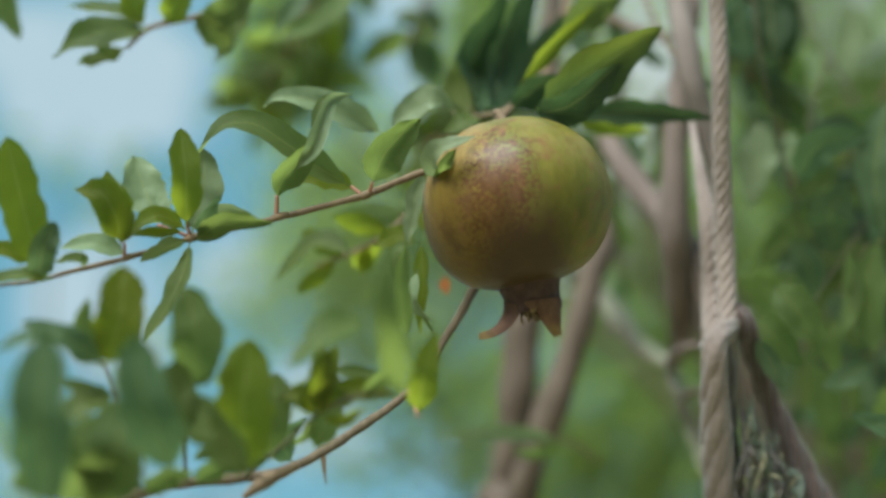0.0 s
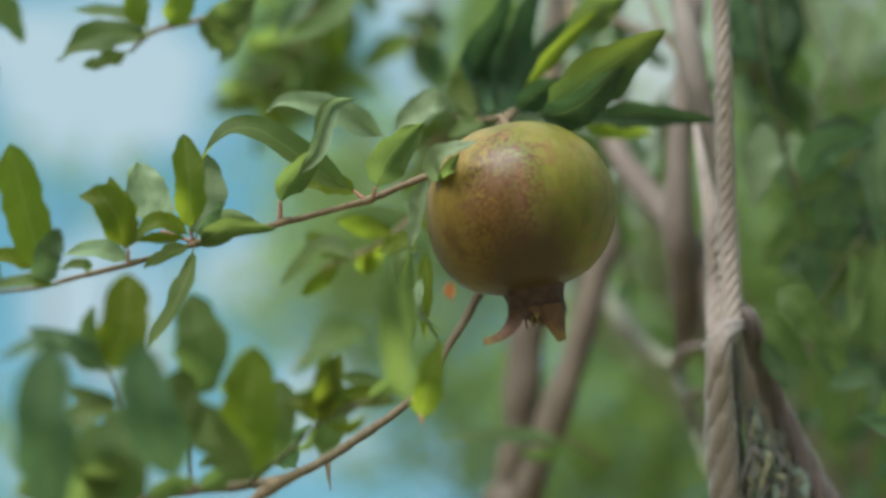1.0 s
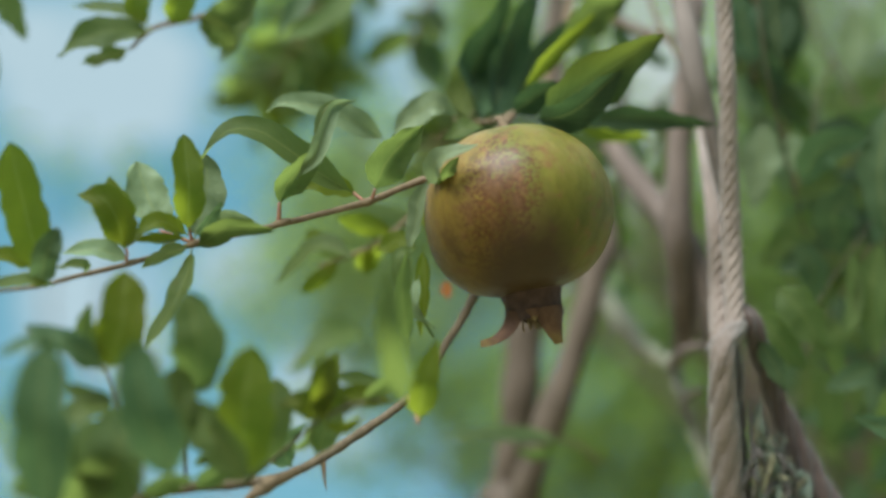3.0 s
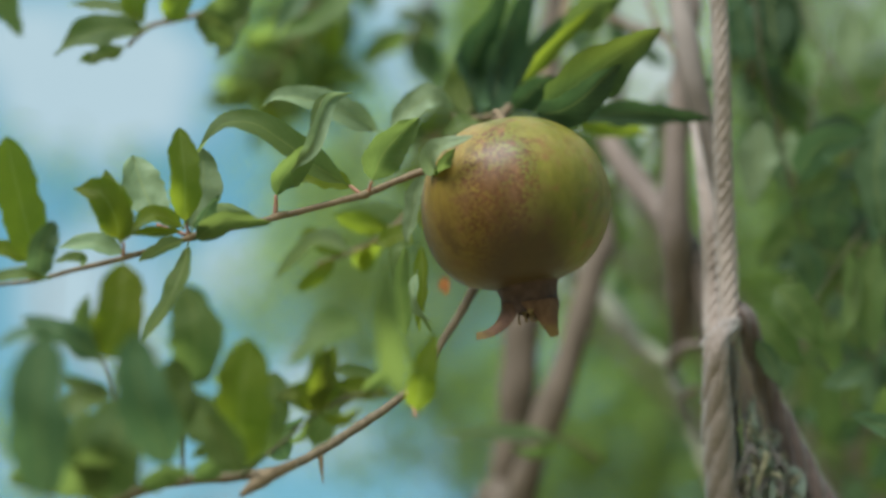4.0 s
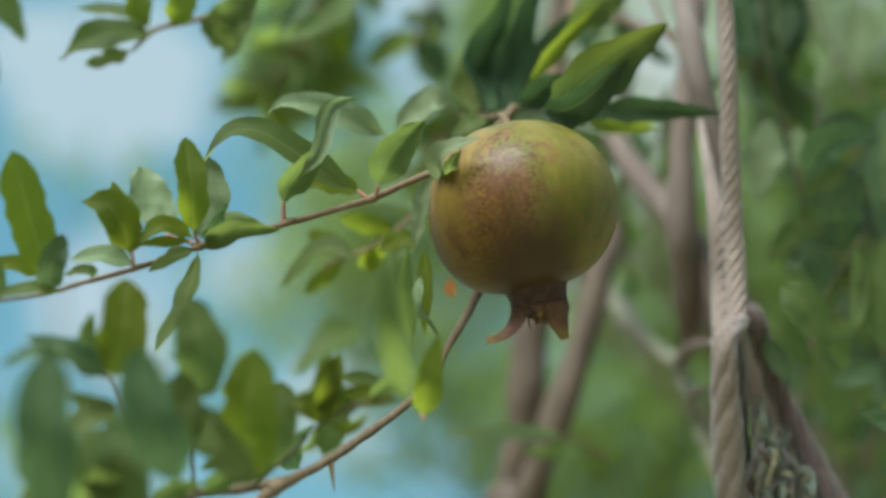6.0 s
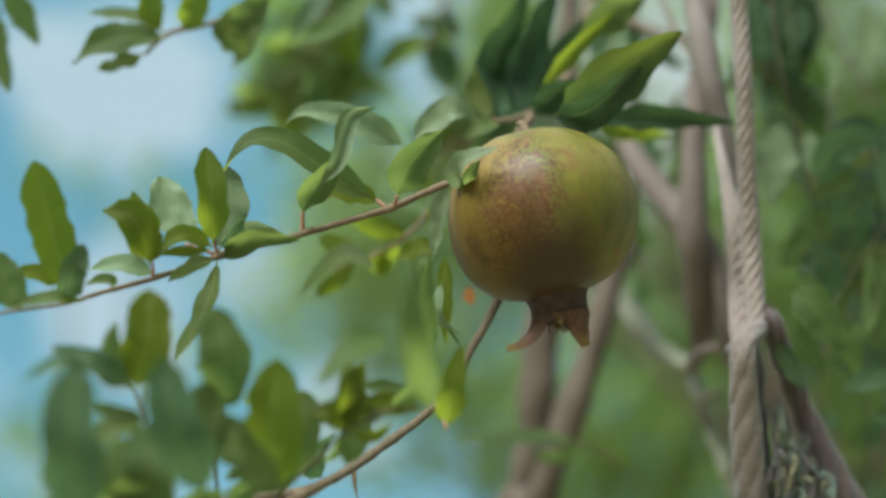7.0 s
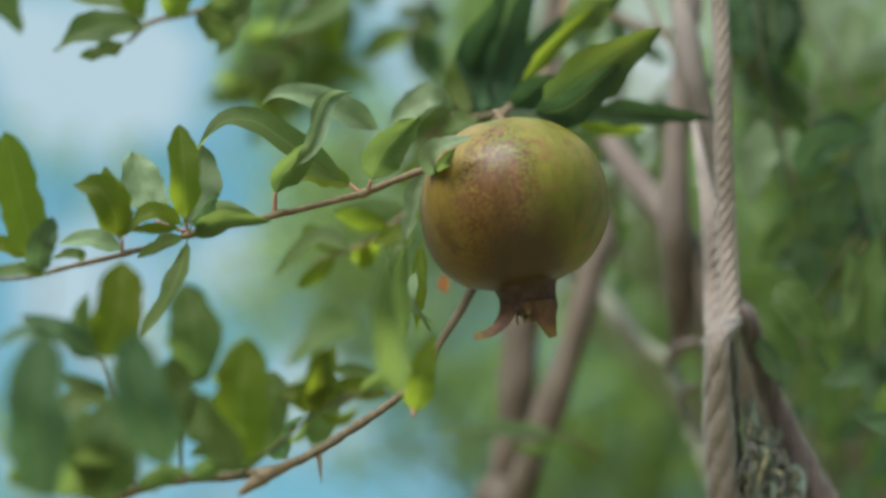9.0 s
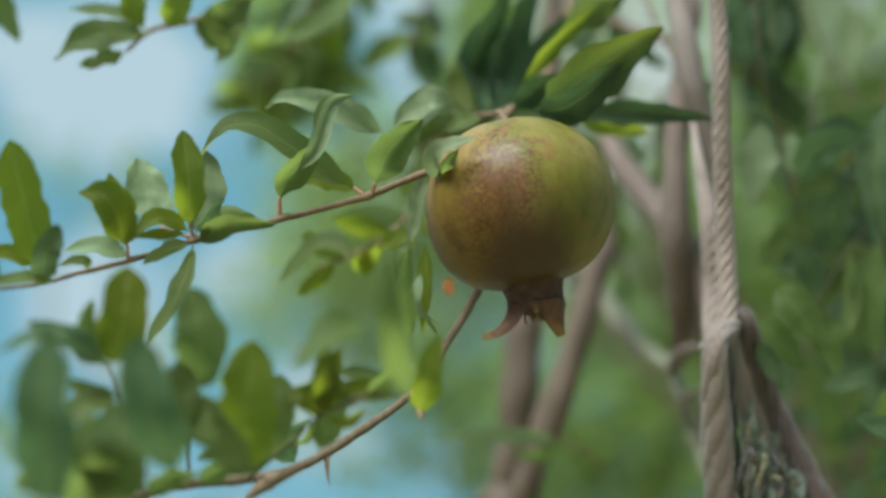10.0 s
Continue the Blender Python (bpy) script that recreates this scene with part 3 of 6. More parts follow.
branch = stem("fruiting_branch", [(0.0331, 0.5309, 1.9664, 0.00219), (0.0216, 0.5215, 1.9483, 0.00214), (0.0098, 0.5072, 1.9321, 0.00194), (0.0040, 0.4940, 1.9217, 0.00175), (-0.0054, 0.4879, 1.9149, 0.00163), (-0.0205, 0.4835, 1.9066, 0.00151), (-0.0336, 0.4807, 1.8996, 0.00164), (-0.0511, 0.4768, 1.8928, 0.00138), (-0.0681, 0.4709, 1.8856, 0.00141), (-0.0842, 0.4649, 1.8788, 0.00116), (-0.1015, 0.4589, 1.8719, 0.00114), (-0.1238, 0.4493, 1.8602, 0.00111), (-0.1415, 0.4406, 1.8519, 0.00091), (-0.1539, 0.4344, 1.8457, 0.00077), (-0.1710, 0.4247, 1.8400, 0.00062), (-0.1847, 0.4190, 1.8353, 0.00041)], tree, TWIG, "slender red-brown twig with nodes", at=(0.0040, 0.4895, 1.9194), steps=6, around=9, lumps=0.25, lump_scale=220)
stem("node", [(-0.0369, 0.4807, 1.8983, 0.00101), (-0.0342, 0.4804, 1.8990, 0.00183), (-0.0316, 0.4801, 1.8999, 0.00174), (-0.0287, 0.4798, 1.9008, 0.00092)], branch, TWIG, at=(-0.0335, 0.4803, 1.8992), steps=3, around=8, lumps=0.3, lump_scale=300)
stem("node", [(-0.0718, 0.4707, 1.8848, 0.00093), (-0.0692, 0.4704, 1.8855, 0.00169), (-0.0666, 0.4701, 1.8863, 0.00161), (-0.0638, 0.4698, 1.8872, 0.00085)], branch, TWIG, at=(-0.0685, 0.4704, 1.8857), steps=3, around=8, lumps=0.3, lump_scale=300)
stem("node", [(-0.1044, 0.4582, 1.8709, 0.00085), (-0.1019, 0.4580, 1.8715, 0.00154), (-0.0994, 0.4576, 1.8724, 0.00146), (-0.0967, 0.4573, 1.8732, 0.00077)], branch, TWIG, at=(-0.1012, 0.4579, 1.8717), steps=3, around=8, lumps=0.3, lump_scale=300)
stem("node", [(-0.1270, 0.4491, 1.8592, 0.00073), (-0.1245, 0.4489, 1.8599, 0.00133), (-0.1221, 0.4486, 1.8607, 0.00126), (-0.1195, 0.4483, 1.8615, 0.00066)], branch, TWIG, at=(-0.1239, 0.4488, 1.8601), steps=3, around=8, lumps=0.3, lump_scale=300)
stem("stalk", [(-0.0688, 0.4701, 1.8863, 0.00118), (-0.0685, 0.4676, 1.8897, 0.00098), (-0.0682, 0.4650, 1.8931, 0.00078)], branch, SHOOT, steps=3, around=6, lumps=0.1)
stem("stalk", [(-0.1243, 0.4486, 1.8607, 0.00080), (-0.1240, 0.4465, 1.8628, 0.00066), (-0.1237, 0.4444, 1.8648, 0.00053)], branch, SHOOT, steps=3, around=6, lumps=0.1)
stem("stalk", [(-0.1012, 0.4576, 1.8724, 0.00087), (-0.1018, 0.4550, 1.8752, 0.00072), (-0.1024, 0.4524, 1.8781, 0.00058)], branch, SHOOT, steps=3, around=6, lumps=0.1)
stem("stalk", [(-0.1022, 0.4576, 1.8726, 0.00082), (-0.1080, 0.4554, 1.8742, 0.00068), (-0.1137, 0.4532, 1.8758, 0.00054)], branch, SHOOT, steps=3, around=6, lumps=0.1)
stem("stalk", [(-0.0347, 0.4800, 1.9001, 0.00101), (-0.0370, 0.4806, 1.9022, 0.00085), (-0.0393, 0.4812, 1.9043, 0.00068)], branch, SHOOT, steps=3, around=6, lumps=0.1)
stem("stalk", [(-0.0311, 0.4794, 1.9004, 0.00101), (-0.0303, 0.4773, 1.9018, 0.00084), (-0.0295, 0.4751, 1.9033, 0.00067)], branch, SHOOT, steps=3, around=6, lumps=0.1)
leaf(branch, [(-0.0295, 0.4764, 1.9028), (-0.0236, 0.4634, 1.9121), (-0.0095, 0.4622, 1.9272)], 0.0166, 26, 10, 0.45, 0.08, False, OLIVE)
leaf(branch, [(-0.0683, 0.4665, 1.8919), (-0.0656, 0.4610, 1.8982), (-0.0587, 0.4556, 1.9042), (-0.0489, 0.4512, 1.9136)], 0.0124, 30, 30, 0.5, 0.08, False, OLIVE)
leaf(branch, [(-0.0609, 0.4563, 1.8995), (-0.0523, 0.4499, 1.9084), (-0.0484, 0.4475, 1.9207), (-0.0447, 0.4494, 1.9301), (-0.0368, 0.4549, 1.9354)], 0.0076, 25, 60, 0.6, 0.06, False, PALE)
leaf(branch, [(-0.0520, 0.4556, 1.9101), (-0.0508, 0.4537, 1.9212), (-0.0496, 0.4527, 1.9298), (-0.0457, 0.4542, 1.9344)], 0.0064, -30, 20, 0.4, 0.06, False, GREEN)
leaf(branch, [(-0.0383, 0.4814, 1.9036), (-0.0535, 0.4708, 1.9092), (-0.0658, 0.4620, 1.9161), (-0.0780, 0.4549, 1.9210), (-0.0903, 0.4525, 1.9188), (-0.0994, 0.4544, 1.9075)], 0.0148, 35, 40, 0.35, 0.12, False, OLIVE)
leaf(branch, [(-0.0376, 0.4852, 1.9049), (-0.0508, 0.4817, 1.9087), (-0.0635, 0.4803, 1.9065)], 0.0104, 10, 10, 0.2, 0.1, False, YOUNG)
leaf(branch, [(-0.0268, 0.5136, 1.9437), (-0.0412, 0.5034, 1.9483), (-0.0574, 0.4957, 1.9521), (-0.0723, 0.4915, 1.9517), (-0.0804, 0.4929, 1.9479)], 0.0140, 20, 60, 0.35, 0.14, False, PALE)
leaf(branch, [(-0.0251, 0.5212, 1.9491), (-0.0157, 0.5156, 1.9558), (-0.0058, 0.5113, 1.9618), (0.0059, 0.5174, 1.9596)], 0.0141, -20, 30, 0.3, 0.14, False, PALE)
leaf(branch, [(-0.0023, 0.4656, 1.9002), (-0.0046, 0.4542, 1.9023), (-0.0009, 0.4447, 1.9050), (0.0130, 0.4375, 1.9071)], 0.0092, -30, -20, 0.3, 0.05, False, PALE)
leaf(branch, [(0.0000, 0.4647, 1.8998), (0.0011, 0.4524, 1.9015), (0.0055, 0.4502, 1.9075)], 0.0074, 20, 15, 0.3, 0.05, False, OLIVE)
leaf(branch, [(-0.0080, 0.4953, 1.9179), (-0.0116, 0.5038, 1.9092), (-0.0158, 0.5167, 1.8884)], 0.0087, 30, 10, 0.3, 0.1, False, PALE)
leaf(branch, [(-0.1024, 0.4534, 1.8753), (-0.1005, 0.4396, 1.8898), (-0.1036, 0.4365, 1.9101)], 0.0121, 15, 10, 0.35, 0.06, True, YOUNG)
leaf(branch, [(-0.1010, 0.4601, 1.8745), (-0.0974, 0.4583, 1.8941), (-0.0980, 0.4556, 1.9101)], 0.0153, 22, 10, 0.15, 0.12, True, PALE)
leaf(branch, [(-0.1103, 0.4543, 1.8757), (-0.1187, 0.4530, 1.8881), (-0.1252, 0.4511, 1.9049)], 0.0157, 18, 10, 0.25, 0.1, True, PALE)
leaf(branch, [(-0.1250, 0.4449, 1.8636), (-0.1250, 0.4334, 1.8718), (-0.1305, 0.4284, 1.8795), (-0.1409, 0.4308, 1.8819)], 0.0137, 15, 10, 0.2, 0.2, False, YOUNG)
leaf(branch, [(-0.1242, 0.4466, 1.8647), (-0.1267, 0.4375, 1.8781), (-0.1304, 0.4339, 1.8909)], 0.0133, 15, -10, 0.2, 0.15, False, YOUNG)
leaf(branch, [(-0.1022, 0.4529, 1.8737), (-0.1118, 0.4445, 1.8762), (-0.1213, 0.4399, 1.8655)], 0.0088, 30, 10, 0.3, 0.1, False, YOUNG)
leaf(branch, [(-0.1031, 0.4532, 1.8729), (-0.1125, 0.4451, 1.8688), (-0.1226, 0.4395, 1.8667)], 0.0059, 40, 10, 0.3, 0.1, False, YOUNG)
leaf(branch, [(-0.0995, 0.4574, 1.8701), (-0.0838, 0.4433, 1.8738), (-0.0666, 0.4456, 1.8733)], 0.0098, 28, 20, 0.3, 0.1, False, OLIVE)
leaf(branch, [(-0.0987, 0.4601, 1.8745), (-0.0891, 0.4616, 1.8849), (-0.0785, 0.4648, 1.8848)], 0.0084, 30, 10, 0.3, 0.1, False, PALE)
leaf(branch, [(-0.0983, 0.4562, 1.8735), (-0.0930, 0.4495, 1.8801), (-0.0884, 0.4494, 1.8864)], 0.0118, 60, 10, 0.4, 0.1, False, DEEP)
leaf(branch, [(-0.1026, 0.4563, 1.8702), (-0.1101, 0.4510, 1.8644), (-0.1178, 0.4479, 1.8581)], 0.0089, 40, 10, 0.3, 0.1, False, GREEN)
leaf(branch, [(-0.1234, 0.4499, 1.8616), (-0.1357, 0.4465, 1.8651), (-0.1488, 0.4452, 1.8627)], 0.0092, 35, 10, 0.3, 0.1, False, PALE)
leaf(branch, [(-0.1508, 0.4345, 1.8511), (-0.1555, 0.4235, 1.8667), (-0.1609, 0.4085, 1.8934)], 0.0160, 12, 10, 0.22, 0.06, True, YOUNG)
leaf(branch, [(-0.1512, 0.4322, 1.8458), (-0.1468, 0.4209, 1.8534), (-0.1429, 0.4192, 1.8639)], 0.0098, 20, 10, 0.2, 0.1, True, DEEP)
leaf(branch, [(-0.1566, 0.4395, 1.8551), (-0.1653, 0.4322, 1.8575), (-0.1741, 0.4278, 1.8548)], 0.0075, 30, 10, 0.3, 0.1, False, YOUNG)
leaf(branch, [(-0.1465, 0.4341, 1.8465), (-0.1554, 0.4259, 1.8455), (-0.1702, 0.4223, 1.8407)], 0.0067, 40, 10, 0.3, 0.1, False, GREEN)
leaf(branch, [(-0.1008, 0.4566, 1.8693), (-0.1028, 0.4508, 1.8502), (-0.1143, 0.4520, 1.8264)], 0.0086, 30, 45, 0.3, 0.14, True, GREEN)
leaf(branch, [(-0.1369, 0.4391, 1.8532), (-0.1371, 0.4352, 1.8552), (-0.1452, 0.4300, 1.8518)], 0.0056, 40, 10, 0.3, 0.1, False, GREEN)
leaf(branch, [(-0.1659, 0.4274, 1.8413), (-0.1721, 0.4242, 1.8502), (-0.1763, 0.4199, 1.8620)], 0.0133, 20, 10, 0.2, 0.1, True, GREEN)
low_branch = stem("low_branch", [(0.0337, 0.5599, 1.9159, 0.00251), (0.0224, 0.5421, 1.8919, 0.00227), (0.0145, 0.5289, 1.8725, 0.00219), (0.0086, 0.5230, 1.8594, 0.00203), (0.0005, 0.5168, 1.8445, 0.00174), (-0.0068, 0.5116, 1.8294, 0.00183), (-0.0192, 0.5013, 1.8139, 0.00178), (-0.0331, 0.4900, 1.8011, 0.00195), (-0.0466, 0.4763, 1.7888, 0.00200), (-0.0604, 0.4670, 1.7795, 0.00195), (-0.0769, 0.4570, 1.7748, 0.00190), (-0.0944, 0.4505, 1.7721, 0.00187), (-0.1091, 0.4437, 1.7674, 0.00204), (-0.1266, 0.4364, 1.7582, 0.00180)], tree, WARM_TWIG, "thorny brown twig with a broken side shoot", at=(0.0142, 0.5183, 1.8695), steps=6, around=9, lumps=0.25, lump_scale=180)
stem("thorn", [(-0.0473, 0.4763, 1.7890, 0.00155), (-0.0464, 0.4756, 1.7851, 0.00110), (-0.0459, 0.4763, 1.7802, 0.00062), (-0.0451, 0.4769, 1.7755, 0.00013)], low_branch, TWIG, "sharp brown thorn", steps=4, around=7, lumps=0.1)
stem("broken_shoot", [(-0.0550, 0.4661, 1.7819, 0.00173), (-0.0625, 0.4595, 1.7765, 0.00234), (-0.0678, 0.4537, 1.7722, 0.00251), (-0.0708, 0.4496, 1.7687, 0.00145), (-0.0726, 0.4482, 1.7668, 0.00082)], low_branch, TWIG, "snapped brown side shoot", steps=5, around=9, lumps=0.3, lump_scale=150)
stem("side_twig", [(-0.0944, 0.4505, 1.7721, 0.00075), (-0.0927, 0.4371, 1.7854, 0.00061), (-0.0899, 0.4276, 1.7999, 0.00055), (-0.0917, 0.4239, 1.8072, 0.00036)], low_branch, TWIG_DARK, steps=5, around=7)
stem("side_twig", [(-0.1091, 0.4437, 1.7674, 0.00074), (-0.1129, 0.4322, 1.7844, 0.00061), (-0.1175, 0.4286, 1.8001, 0.00055), (-0.1222, 0.4277, 1.8113, 0.00049), (-0.1295, 0.4253, 1.8180, 0.00031)], low_branch, TWIG_DARK, steps=5, around=7)
stem("side_twig", [(-0.0749, 0.4581, 1.7746, 0.00076), (-0.0580, 0.4378, 1.7835, 0.00061), (-0.0425, 0.4218, 1.7924, 0.00054), (-0.0286, 0.4198, 1.7980, 0.00048), (-0.0168, 0.4237, 1.7989, 0.00036)], low_branch, TWIG_DARK, steps=5, around=7)
leaf(low_branch, [(-0.1157, 0.4065, 1.8052), (-0.1097, 0.3989, 1.8203), (-0.1096, 0.3966, 1.8383)], 0.0166, 10, 5, 0.2, 0.05, True, YOUNG)
leaf(low_branch, [(-0.1166, 0.4063, 1.8058), (-0.1228, 0.4001, 1.8171), (-0.1211, 0.3986, 1.8271)], 0.0085, 35, 10, 0.3, 0.1, False, GREEN)
leaf(low_branch, [(-0.1163, 0.4045, 1.8051), (-0.1258, 0.3936, 1.8116), (-0.1399, 0.3898, 1.8160)], 0.0099, 35, 20, 0.3, 0.1, False, DEEP)
leaf(low_branch, [(-0.0846, 0.4064, 1.7969), (-0.0814, 0.3918, 1.8107), (-0.0860, 0.3876, 1.8280)], 0.0171, 8, 5, 0.2, 0.05, True, GREEN)
leaf(low_branch, [(-0.0866, 0.4031, 1.7941), (-0.0756, 0.3991, 1.7818), (-0.0644, 0.4041, 1.7680)], 0.0162, 20, 5, 0.2, 0.06, True, GREEN)
leaf(low_branch, [(-0.0683, 0.4191, 1.7706), (-0.0663, 0.3995, 1.7894), (-0.0640, 0.3937, 1.8112)], 0.0196, 8, 5, 0.2, 0.08, True, YOUNG)
leaf(low_branch, [(-0.0743, 0.4293, 1.7719), (-0.0597, 0.4176, 1.7895), (-0.0580, 0.4171, 1.8055)], 0.0153, 25, 5, 0.2, 0.08, True, GREEN)
leaf(low_branch, [(-0.0846, 0.3869, 1.7655), (-0.0899, 0.3651, 1.7817), (-0.0940, 0.3575, 1.8025)], 0.0167, 10, 10, 0.2, 0.05, True, DEEP)
leaf(low_branch, [(-0.0989, 0.4067, 1.7756), (-0.0906, 0.3978, 1.7853), (-0.0883, 0.3963, 1.8041)], 0.0175, 30, 10, 0.2, 0.05, True, GREEN)
leaf(low_branch, [(-0.1195, 0.3754, 1.7534), (-0.1183, 0.3534, 1.7757), (-0.1177, 0.3481, 1.7991)], 0.0175, 10, 5, 0.2, 0.05, True, DEEP)
leaf(low_branch, [(-0.1201, 0.3722, 1.8030), (-0.1277, 0.3662, 1.8049), (-0.1401, 0.3680, 1.8000)], 0.0054, 30, 10, 0.2, 0.05, False, DEEP)
leaf(low_branch, [(-0.1114, 0.4070, 1.7950), (-0.1195, 0.3992, 1.7903), (-0.1289, 0.3991, 1.7818)], 0.0102, 30, 10, 0.25, 0.08, False, GREEN)
leaf(low_branch, [(-0.1144, 0.4128, 1.7587), (-0.1048, 0.3887, 1.7723), (-0.1040, 0.3985, 1.7921)], 0.0196, 15, 5, 0.2, 0.08, True, OLIVE)
leaf(low_branch, [(-0.1258, 0.4125, 1.7596), (-0.1148, 0.3899, 1.7689), (-0.1142, 0.4005, 1.7868)], 0.0188, 25, 5, 0.2, 0.08, True, GREEN)
leaf(low_branch, [(-0.1106, 0.4131, 1.7578), (-0.1144, 0.4105, 1.7650), (-0.1258, 0.4086, 1.7703)], 0.0141, 20, 5, 0.2, 0.08, True, GREEN)
leaf(low_branch, [(-0.0872, 0.4304, 1.7689), (-0.0774, 0.4235, 1.7733), (-0.0677, 0.4252, 1.7716)], 0.0079, 25, 5, 0.2, 0.08, False, GREEN)
leaf(low_branch, [(-0.0862, 0.4276, 1.7766), (-0.0833, 0.4266, 1.7794), (-0.0872, 0.4276, 1.7766)], 0.0044, 25, 5, 0.2, 0.08, False, GREEN)
leaf(low_branch, [(-0.1036, 0.4214, 1.7644), (-0.0930, 0.4156, 1.7686), (-0.0838, 0.4171, 1.7702)], 0.0086, 25, 5, 0.2, 0.08, False, GREEN)
leaf(low_branch, [(-0.1369, 0.3884, 1.7615), (-0.1297, 0.3878, 1.7631), (-0.1208, 0.3896, 1.7581)], 0.0099, 25, 5, 0.2, 0.08, False, GREEN)
leaf(low_branch, [(-0.1116, 0.4070, 1.7950), (-0.1207, 0.4015, 1.7957), (-0.1279, 0.4001, 1.7996)], 0.0064, 25, 10, 0.2, 0.08, False, GREEN)
leaf(low_branch, [(-0.1207, 0.4099, 1.7724), (-0.1248, 0.4030, 1.7769), (-0.1344, 0.3993, 1.7724)], 0.0071, 25, 10, 0.2, 0.1, False, DEEP)
leaf(low_branch, [(-0.0875, 0.4070, 1.7950), (-0.0921, 0.4015, 1.7957), (-0.0982, 0.3989, 1.8028)], 0.0094, 25, 10, 0.2, 0.1, False, GREEN)
leaf(low_branch, [(-0.0777, 0.4211, 1.8004), (-0.0748, 0.4141, 1.8048), (-0.0727, 0.4177, 1.8097)], 0.0066, 25, 10, 0.2, 0.1, False, GREEN)
leaf(low_branch, [(-0.0606, 0.4585, 1.7853), (-0.0558, 0.4506, 1.7923), (-0.0510, 0.4541, 1.7973)], 0.0057, 35, 10, 0.2, 0.1, False, DEEP)
leaf(low_branch, [(-0.0639, 0.4596, 1.7823), (-0.0642, 0.4521, 1.7883), (-0.0596, 0.4545, 1.7963)], 0.0052, 35, 10, 0.2, 0.1, False, GREEN)
leaf(low_branch, [(-0.0128, 0.3972, 1.7928), (-0.0162, 0.3581, 1.8039), (-0.0171, 0.3470, 1.8225)], 0.0090, 15, 10, 0.2, 0.06, True, OLIVE)
leaf(low_branch, [(-0.0287, 0.4218, 1.7985), (-0.0185, 0.4143, 1.8044), (-0.0077, 0.4138, 1.8057)], 0.0068, 35, 10, 0.3, 0.1, False, GREEN)
leaf(low_branch, [(-0.0447, 0.4241, 1.7919), (-0.0491, 0.4168, 1.7973), (-0.0569, 0.4162, 1.7962)], 0.0078, 30, 10, 0.3, 0.1, False, YOUNG)
leaf(low_branch, [(-0.0417, 0.4245, 1.7910), (-0.0343, 0.4199, 1.7890), (-0.0276, 0.4203, 1.7937)], 0.0047, 20, 10, 0.3, 0.1, False, YOUNG)
leaf(low_branch, [(-0.0539, 0.4378, 1.7835), (-0.0496, 0.4345, 1.7869), (-0.0464, 0.4325, 1.7923)], 0.0046, 45, 10, 0.3, 0.1, False, GREEN)
leaf(low_branch, [(-0.0422, 0.4195, 1.7899), (-0.0422, 0.4162, 1.7992), (-0.0412, 0.4106, 1.8144)], 0.0103, 10, 8, 0.2, 0.08, False, YOUNG)
leaf(low_branch, [(-0.0425, 0.4225, 1.7906), (-0.0402, 0.4132, 1.8045), (-0.0370, 0.4138, 1.8145)], 0.0110, 25, 20, 0.25, 0.15, False, YOUNG)
leaf(low_branch, [(-0.0287, 0.4220, 1.7979), (-0.0447, 0.4226, 1.7962), (-0.0583, 0.4211, 1.8004)], 0.0088, 10, 8, 0.2, 0.08, False, GREEN)
leaf(low_branch, [(-0.0160, 0.4217, 1.7987), (-0.0287, 0.4211, 1.8004), (-0.0455, 0.4212, 1.8000)], 0.0080, 10, 8, 0.2, 0.08, False, YOUNG)
leaf(low_branch, [(-0.0166, 0.4258, 1.8019), (-0.0281, 0.4239, 1.8072), (-0.0402, 0.4235, 1.8082)], 0.0057, 10, 8, 0.2, 0.08, False, GREEN)
leaf(low_branch, [(-0.0458, 0.4383, 1.7822), (-0.0417, 0.4345, 1.7927), (-0.0368, 0.4309, 1.8027)], 0.0114, 10, 8, 0.2, 0.08, False, GREEN)
leaf(low_branch, [(-0.0576, 0.4699, 1.7830), (-0.0631, 0.4583, 1.7917), (-0.0613, 0.4576, 1.8024)], 0.0114, 40, 10, 0.2, 0.1, False, DEEP)
leaf(low_branch, [(-0.0087, 0.4389, 1.7951), (-0.0065, 0.4244, 1.8057), (-0.0024, 0.4219, 1.8213)], 0.0111, 15, 10, 0.2, 0.06, False, YOUNG)
stem("stalk", [(-0.0141, 0.5045, 1.8195, 0.00100), (-0.0113, 0.4720, 1.8067, 0.00078), (-0.0087, 0.4391, 1.7945, 0.00058)], low_branch, SHOOT, steps=3, around=6, lumps=0.1)
leaf(low_branch, [(-0.0131, 0.4535, 1.8281), (-0.0154, 0.4373, 1.8435), (-0.0132, 0.4311, 1.8605)], 0.0072, 25, 20, 0.3, 0.08, False, GREEN)
leaf(low_branch, [(-0.0267, 0.3834, 1.8160), (-0.0356, 0.3709, 1.8067), (-0.0480, 0.3694, 1.7961)], 0.0127, 35, 20, 0.25, 0.12, False, GREEN)
leaf(low_branch, [(-0.0429, 0.5649, 1.9023), (-0.0634, 0.5721, 1.9116), (-0.0852, 0.5884, 1.8961)], 0.0134, 45, 30, 0.3, 0.12, False, GREEN)
leaf(low_branch, [(-0.0126, 0.5207, 1.8920), (-0.0205, 0.5244, 1.8967), (-0.0315, 0.5305, 1.8945)], 0.0110, 20, 10, 0.2, 0.1, False, YOUNG)
leaf(low_branch, [(-0.0106, 0.5112, 1.8890), (-0.0196, 0.5086, 1.8814), (-0.0040, 0.5154, 1.8482)], 0.0093, 45, 60, 0.5, 0.15, False, GREEN)
